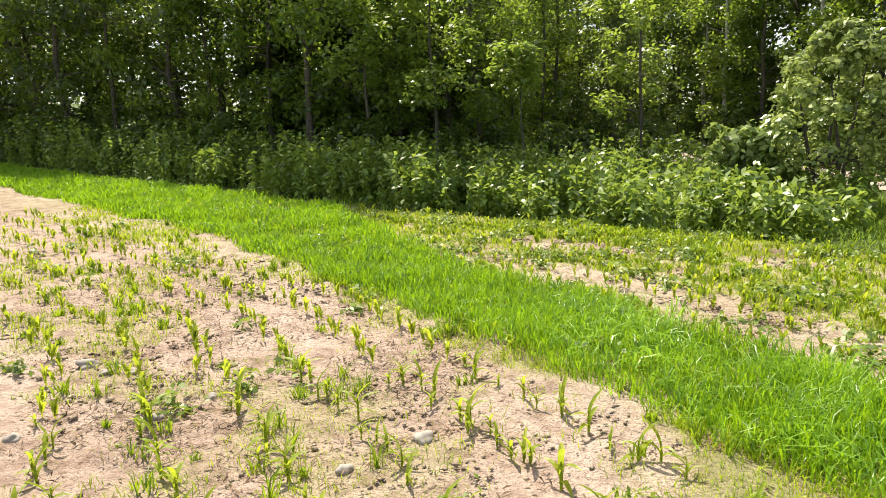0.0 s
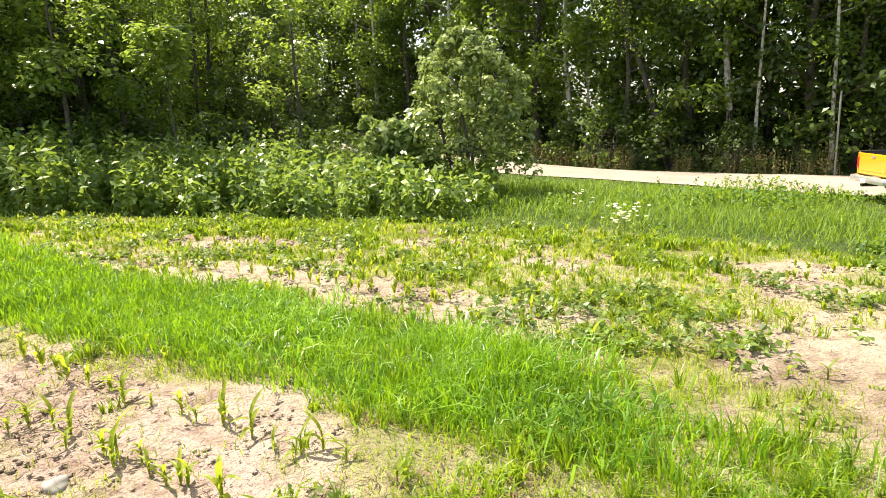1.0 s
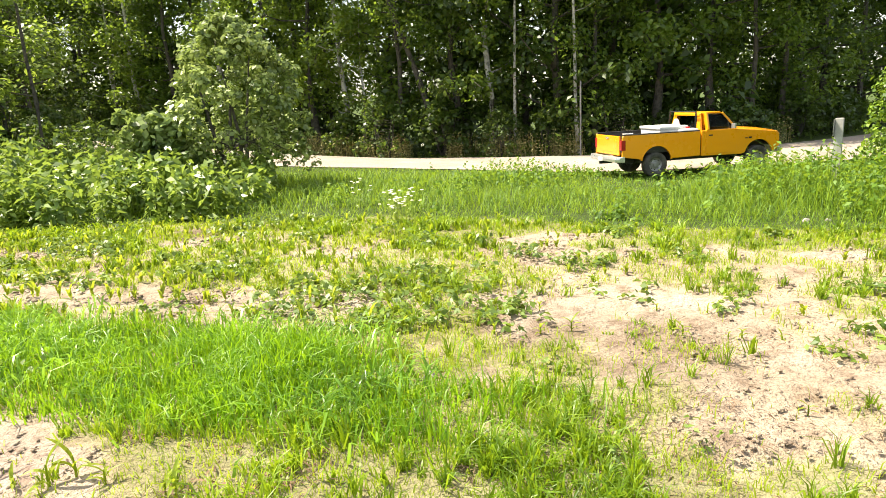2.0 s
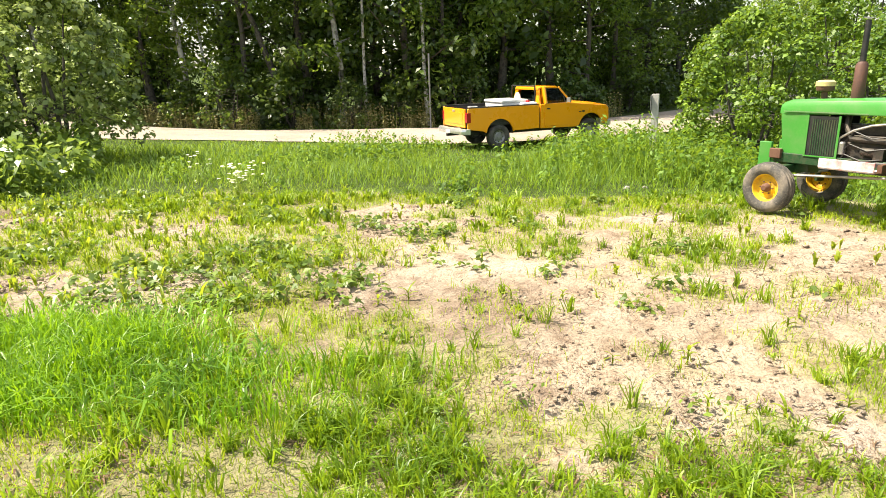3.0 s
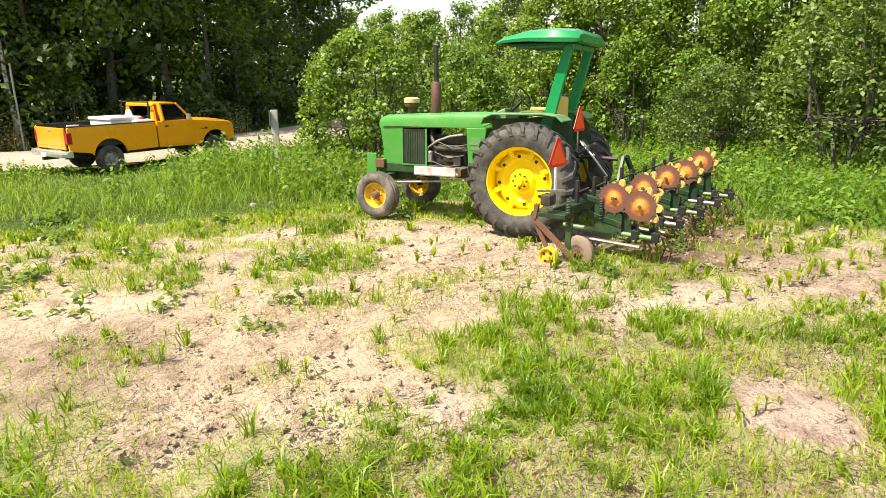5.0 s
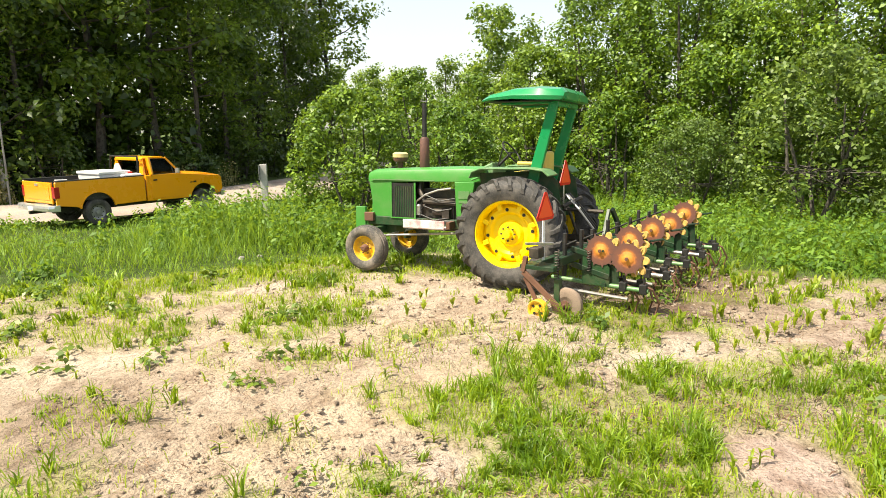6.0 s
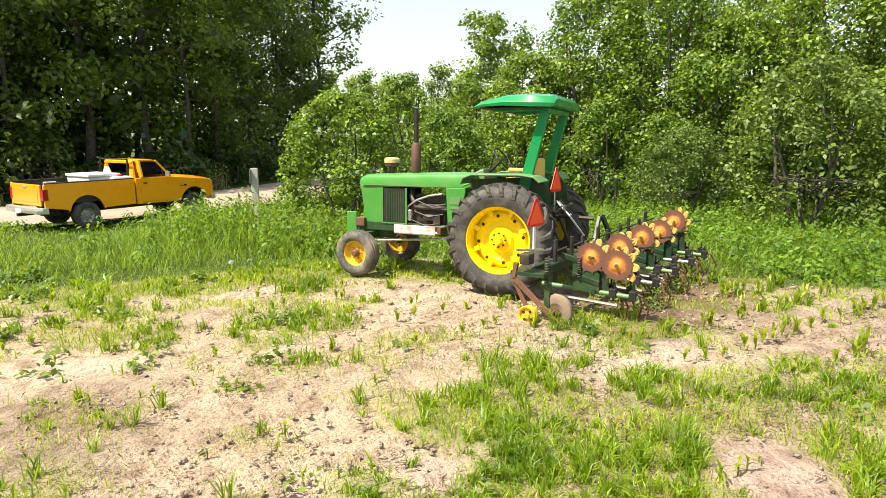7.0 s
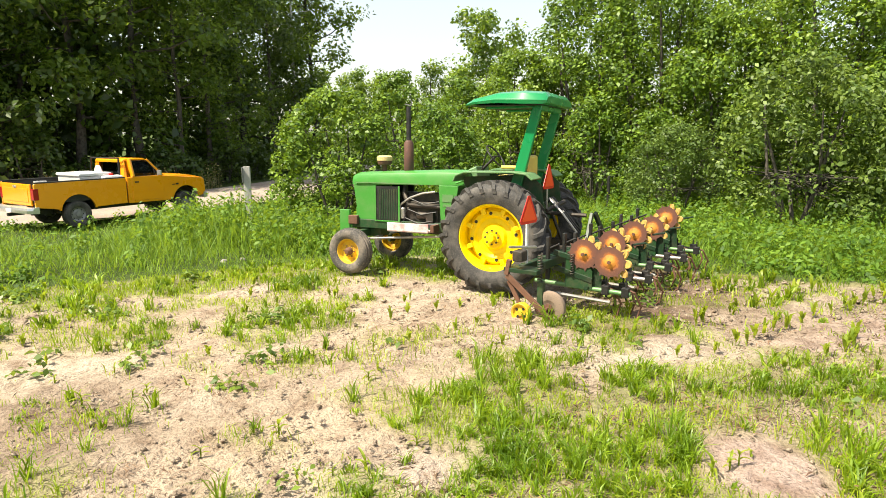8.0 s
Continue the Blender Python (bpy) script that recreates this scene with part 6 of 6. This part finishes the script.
x, y = scatter(24000, -27, 8, 14, 28, lambda x, y: inside(x, y, WEEDS) * np.clip((0.6 * vnoise(x, y, 1.1, 41) + 0.4 * vnoise(x, y, 0.5, 44) - 0.3) * 3, 0.12, 1) * np.clip(16 / from_centre(x, y), 0, 1))
stalks(x, y, rng.uniform(0.55, 1.35, len(x)) * (0.7 + 0.6 * vnoise(x, y, 1.6, 42)) * np.clip(1 + 0.09 * (y - 17), 0.9, 1.5), 12, 0.235, 43, M_WEED, "tall_weeds", "waist-high leafy green weeds along the field edge", "weeds")
x, y = scatter(24000, 7, 27, -14, 15, lambda x, y: (~inside(x, y, FIELD)) * off_road(x, y) * (dist_line(x, y, FIELD) > 0.5) * (np.hypot(x - 14.7, y - 11.2) > 2.2) * np.clip((vnoise(x, y, 1.8, 45) * 0.6 + vnoise(x, y, 0.6, 49) * 0.4 - 0.33) * 3.5, 0, 1) * np.clip(1.25 - 0.03 * from_centre(x, y), 0.4, 1) * np.where(y > 9.0, 0.45, 1))
stalks(x, y, rng.uniform(0.22, 0.8, len(x)) * np.clip(dist_line(x, y, FIELD) / 1.6, 0.4, 1) * np.where(x < 24, np.clip((dist_line(x, y, ROAD) - ROAD_HALF) / 3.5, 0.3, 1), 1) * (1 + 0.85 * np.exp(-((x - 14.5) ** 2 / 2.5 + (y - 6.2) ** 2 / 4))), 13, 0.12, 46, M_BANK, "bank_weeds", "leafy green weeds rising from the bank grass", "weeds")
# pale seed heads along the far side of the road
x, y = scatter(60000, 4, 30, 8, 44, lambda x, y: (np.abs(dist_line(x, y, ROAD) - ROAD_HALF - 0.55) < 0.5) * (dist_line(x, y, EDGE_ROAD) < 3.4) * (vnoise(x, y, 1.2, 47) > 0.35) * 0.8)
stalks(x, y, rng.uniform(0.5, 1.25, len(x)), 7, 0.12, 48, M_STRAW, "dry_seed_heads", "pale dry seed heads along the far road edge", "weeds")

# white flowers in a clump on the bank
x, y = scatter(2400, 6.0, 8.6, 9.6, 14.2, lambda x, y: np.exp(-(((x - 7.2) / 0.24) ** 2 + ((y - 10.75) / 0.3) ** 2)) + 0.5 * np.exp(-(((x - 7.5) / 0.2) ** 2 + ((y - 13.2) / 0.2) ** 2)))
k = 7
X, Y = np.repeat(x, k), np.repeat(y, k)
Z = np.repeat(land(x, y) + rng.uniform(0.3, 0.68, len(x)), k)
a = np.tile(np.arange(k) * 2 * np.pi / k, len(x))
c = np.stack([X + 0.02 * np.cos(a), Y + 0.02 * np.sin(a), Z], -1)
stuff("white_flowers", join(leaf_arrays(c, np.stack([0.3 * np.cos(a), 0.3 * np.sin(a) - 0.3, np.ones(len(a))], -1), np.full(len(c), 0.046), 0.7, 50),
      ), M_PETAL, "clump of small white daisies on the grass bank", "flowers")
stalks(x, y, rng.uniform(0.35, 0.6, len(x)), 5, 0.06, 51, M_WEED, "flower_stems", "green leafy stems under the white daisies", "weeds")

# ---- stones ----
def make_stone(x, y, r, sd, lab):
    bm = bmesh.new()
    bmesh.ops.create_icosphere(bm, subdivisions=3, radius=r)
    for v in bm.verts:
        n = noise.noise(v.co * (1.6 / r) * 0.6 + Vector((sd, 0, 0)))
        v.co *= 1 + 0.6 * n
        v.co.z *= 0.68
    me = bpy.data.meshes.new("stone")
    bm.to_mesh(me)
    bm.free()
    me.polygons.foreach_set("use_smooth", [True] * len(me.polygons))
    me.materials.append(M_STONE)
    ob = new("stone", me)
    ob.matrix_basis = pose(x, y, float(land(x, y)) + r * 0.2, 0, 0, sd * 50)
    return tagged(ob, lab, "stone", "stones on the soil")


for i, (x, y, r) in enumerate(((-1.06, 4.36, 0.085), (-5.16, 5.43, 0.10), (-4.81, 5.28, 0.06), (-1.52, 3.79, 0.06), (-3.95, 4.75, 0.055), (-4.54, 5.37, 0.05), (-4.48, 3.82, 0.07), (-3.53, 4.38, 0.06), (-1.9, 9.4, 0.05), (12.1, 5.2, 0.07), (12.45, 5.0, 0.05), (3.4, 4.05, 0.06), (-3.3, 4.9, 0.05))):
    make_stone(x, y, r, i + 1, "pale rounded field stone lying on sandy soil" if i < 8 else "small grey field stone half sunk in soil")


# clods of dry soil
def clods():
    x, y = scatter(70000, -7, 12.5, -6, 14, lambda x, y: (cover(x, y) < 0.4) * np.clip((vnoise(x, y, 0.9, 61) * 0.6 + vnoise(x, y, 0.3, 62) * 0.4 - 0.42) * 4, 0.04, 1) * (1 - 0.6 * soft(x, y, HOLLOW, 1.0)) * inside(x, y, FIELD) * np.clip(5 / from_centre(x, y), 0, 1))
    n = len(x)
    base = np.array([(1, 0, 0), (-1, 0, 0), (0, 1, 0), (0, -1, 0), (0, 0, 1), (0, 0, -1)], float)
    faces = np.array([(0, 2, 4), (2, 1, 4), (1, 3, 4), (3, 0, 4), (2, 0, 5), (1, 2, 5), (3, 1, 5), (0, 3, 5)])
    r = rng.uniform(0.007, 0.024, n) * rng.uniform(0.6, 1.7, n) * np.clip(from_centre(x, y) / 6, 1, 1.5)
    v = base[None] * rng.uniform(0.6, 1.3, (n, 6, 3)) * r[:, None, None] + rng.normal(size=(n, 6, 3)) * (r * 0.25)[:, None, None]
    v[:, :, 2] *= 0.55
    v += np.stack([x, y, land(x, y) + 0.012 + r * 0.1], -1)[:, None]
    loops = (np.arange(n)[:, None, None] * 6 + faces[None]).ravel()
    return v.reshape(-1, 3), loops, np.arange(n * 8) * 3


stuff("soil_clods", clods(), M_SOIL, "loose crumbs and clods of sandy soil", "soil")


# straw and dead stalks on the soil
x, y = scatter(190000, -8, 12, -6, 14, lambda x, y: inside(x, y, FIELD) * np.clip((0.6 * vnoise(x, y, 1.1, 63) + 0.4 * vnoise(x, y, 0.3, 65) - 0.40) * 3.0 * np.where(row_v(x, y) < 4, 2.4, 1), 0.05, 1) * np.clip(5 / from_centre(x, y), 0, 1))
n = len(x)
c = np.stack([x, y, land(x, y) + rng.uniform(0.012, 0.035, n)], -1)
stuff("plant_litter", leaf_arrays(c, np.array([0, 0, 1.0]) + rng.normal(size=(n, 3)) * 0.35, rng.uniform(0.02, 0.08, n) * np.where(row_v(x, y) < 4, 1.4, 1), 0.16, 64), M_LITTER, "brown scraps of dead stalks on the soil", "litter")


# ---- young corn ----
def corn_leaf(length, droop, width):
    s = Shape()
    rings = []
    for i in range(6):
        f = i / 5
        a = length * f
        w = width * (0.55 + 0.9 * f) * (1 - f) ** 0.6 * 1.3 + 0.0015
        px, pz = a * (0.35 + 0.55 * f), a * (0.95 - droop * f)
        rings.append(((px, -w, pz + w * 0.45), (px, 0, pz), (px, w, pz + w * 0.45)))
    for i in range(5):
        s.add([*rings[i], *rings[i + 1]], [(0, 1, 4, 3), (1, 2, 5, 4)])
    return s


def make_corn(h, sd):
    r = random.Random(sd)
    e = thing("corn_plant", pose(0, 0, 0), "young yellow-green corn plant growing in sandy soil", "corn plant", "corn seedlings")
    part("stalk", Shape().tube([(0, 0, -0.03), (0.004, 0.003, h * 0.3), (0.0, 0.0, h * 0.62)], 0, 6, [0.011, 0.010, 0.005]), M_CORN, e)
    n = r.choice((4, 5, 5))
    for k in range(n):
        f = 0.12 + 0.5 * k / n
        part("leaf", corn_leaf(h * r.uniform(0.5, 0.75) * (1.05 - 0.3 * abs(f - 0.4)), r.uniform(0.4, 1.0) if k < n - 1 else 0.2, 0.020 * h / 0.3), M_CORN, e, smooth=True,
             at=pose(0, 0, h * f, 0, r.uniform(-14, 6), 180 * k + r.uniform(-35, 35)))
    return e


CORN = [make_corn(h, 80 + i) for i, h in enumerate((0.31, 0.26, 0.34, 0.23, 0.29))]
SMALL = [make_corn(h, 90 + i) for i, h in enumerate((0.19, 0.15, 0.22))]
spots = []
for j in range(-24, 34):
    v = j * 0.76 + 0.33
    u = -17.0
    while u < 24:
        u += rnd.uniform(0.08, 0.36)
        vv = v - float(bent(u))
        x, y = -0.68 * u + 0.733 * vv + rnd.gauss(0, 0.06), 0.733 * u + 0.68 * vv + rnd.gauss(0, 0.06)
        spots.append((x, y))
sx, sy = np.array([p[0] for p in spots]), np.array([p[1] for p in spots])
sv, su = row_v(sx, sy), row_u(sx, sy)
dd = from_centre(sx, sy)
ok = inside(sx, sy, FIELD) & (dd > 4.1) & (dd < 21) & ((sx > -2) | (sy > 2))
west = (sv < 3.6) & (su > 0)
beyond = (sv > 5.9) & (su > 1)
keep = np.where(inside(sx, sy, HOLLOW), 0.42, 1) * np.where(west, 1.0, np.where(beyond, 0.75, np.where((sx > 8.2) & (sy < -0.5), 0.9, 0.66))) * np.where((sv > 3.8) & (sv < 6.2) & (su > 0), 0.55, 1)
ok &= rng.uniform(0, 1, len(sx)) < keep
# none under the tractor and its implement
ok &= dist_line(sx, sy, [(11.9, 2.3), (10.4, -2.2)]) > 1.0
ok &= dist_line(sx, sy, [(9.0, -0.9), (12.6, -2.6)]) > 0.5
order = [i for i in np.argsort(dd) if ok[i]]
used = set()
far_stalk = []
for n, i in enumerate(order):
    big = west[i] or beyond[i] or (sx[i] > 8.2 and sy[i] < -0.5)
    if n < 300:
        k = rnd.choice(CORN if big else SMALL)
        m = spot(float(sx[i]), float(sy[i]), rnd.uniform(0, 360), rnd.uniform(0.75, 1.15), -0.01)
        if k.name in used:
            copy_thing(k, m)
        else:
            k.matrix_basis = m
            used.add(k.name)
    else:
        far_stalk.append((sx[i], sy[i], (0.27 if big else 0.18) * rnd.uniform(0.75, 1.15)))


def far_corn(rows):
    x, y, h = (np.array(c) for c in zip(*rows))
    k = 5
    X, Y, H = np.repeat(x, k), np.repeat(y, k), np.repeat(h, k)
    f = np.tile(np.linspace(0.2, 0.75, k), len(x))
    return join(blade_arrays(X, Y, H * 0.62, np.full(len(X), 0.042), rng.uniform(0.5, 1.1, len(X)), 70, land(X, Y) + H * f * 0.6),
                blade_arrays(x, y, h * 0.75, np.full(len(x), 0.018), np.full(len(x), 0.05), 71))


stuff("corn_rows", far_corn(far_stalk), M_CORN, "rows of young yellow-green corn across the field", "corn")
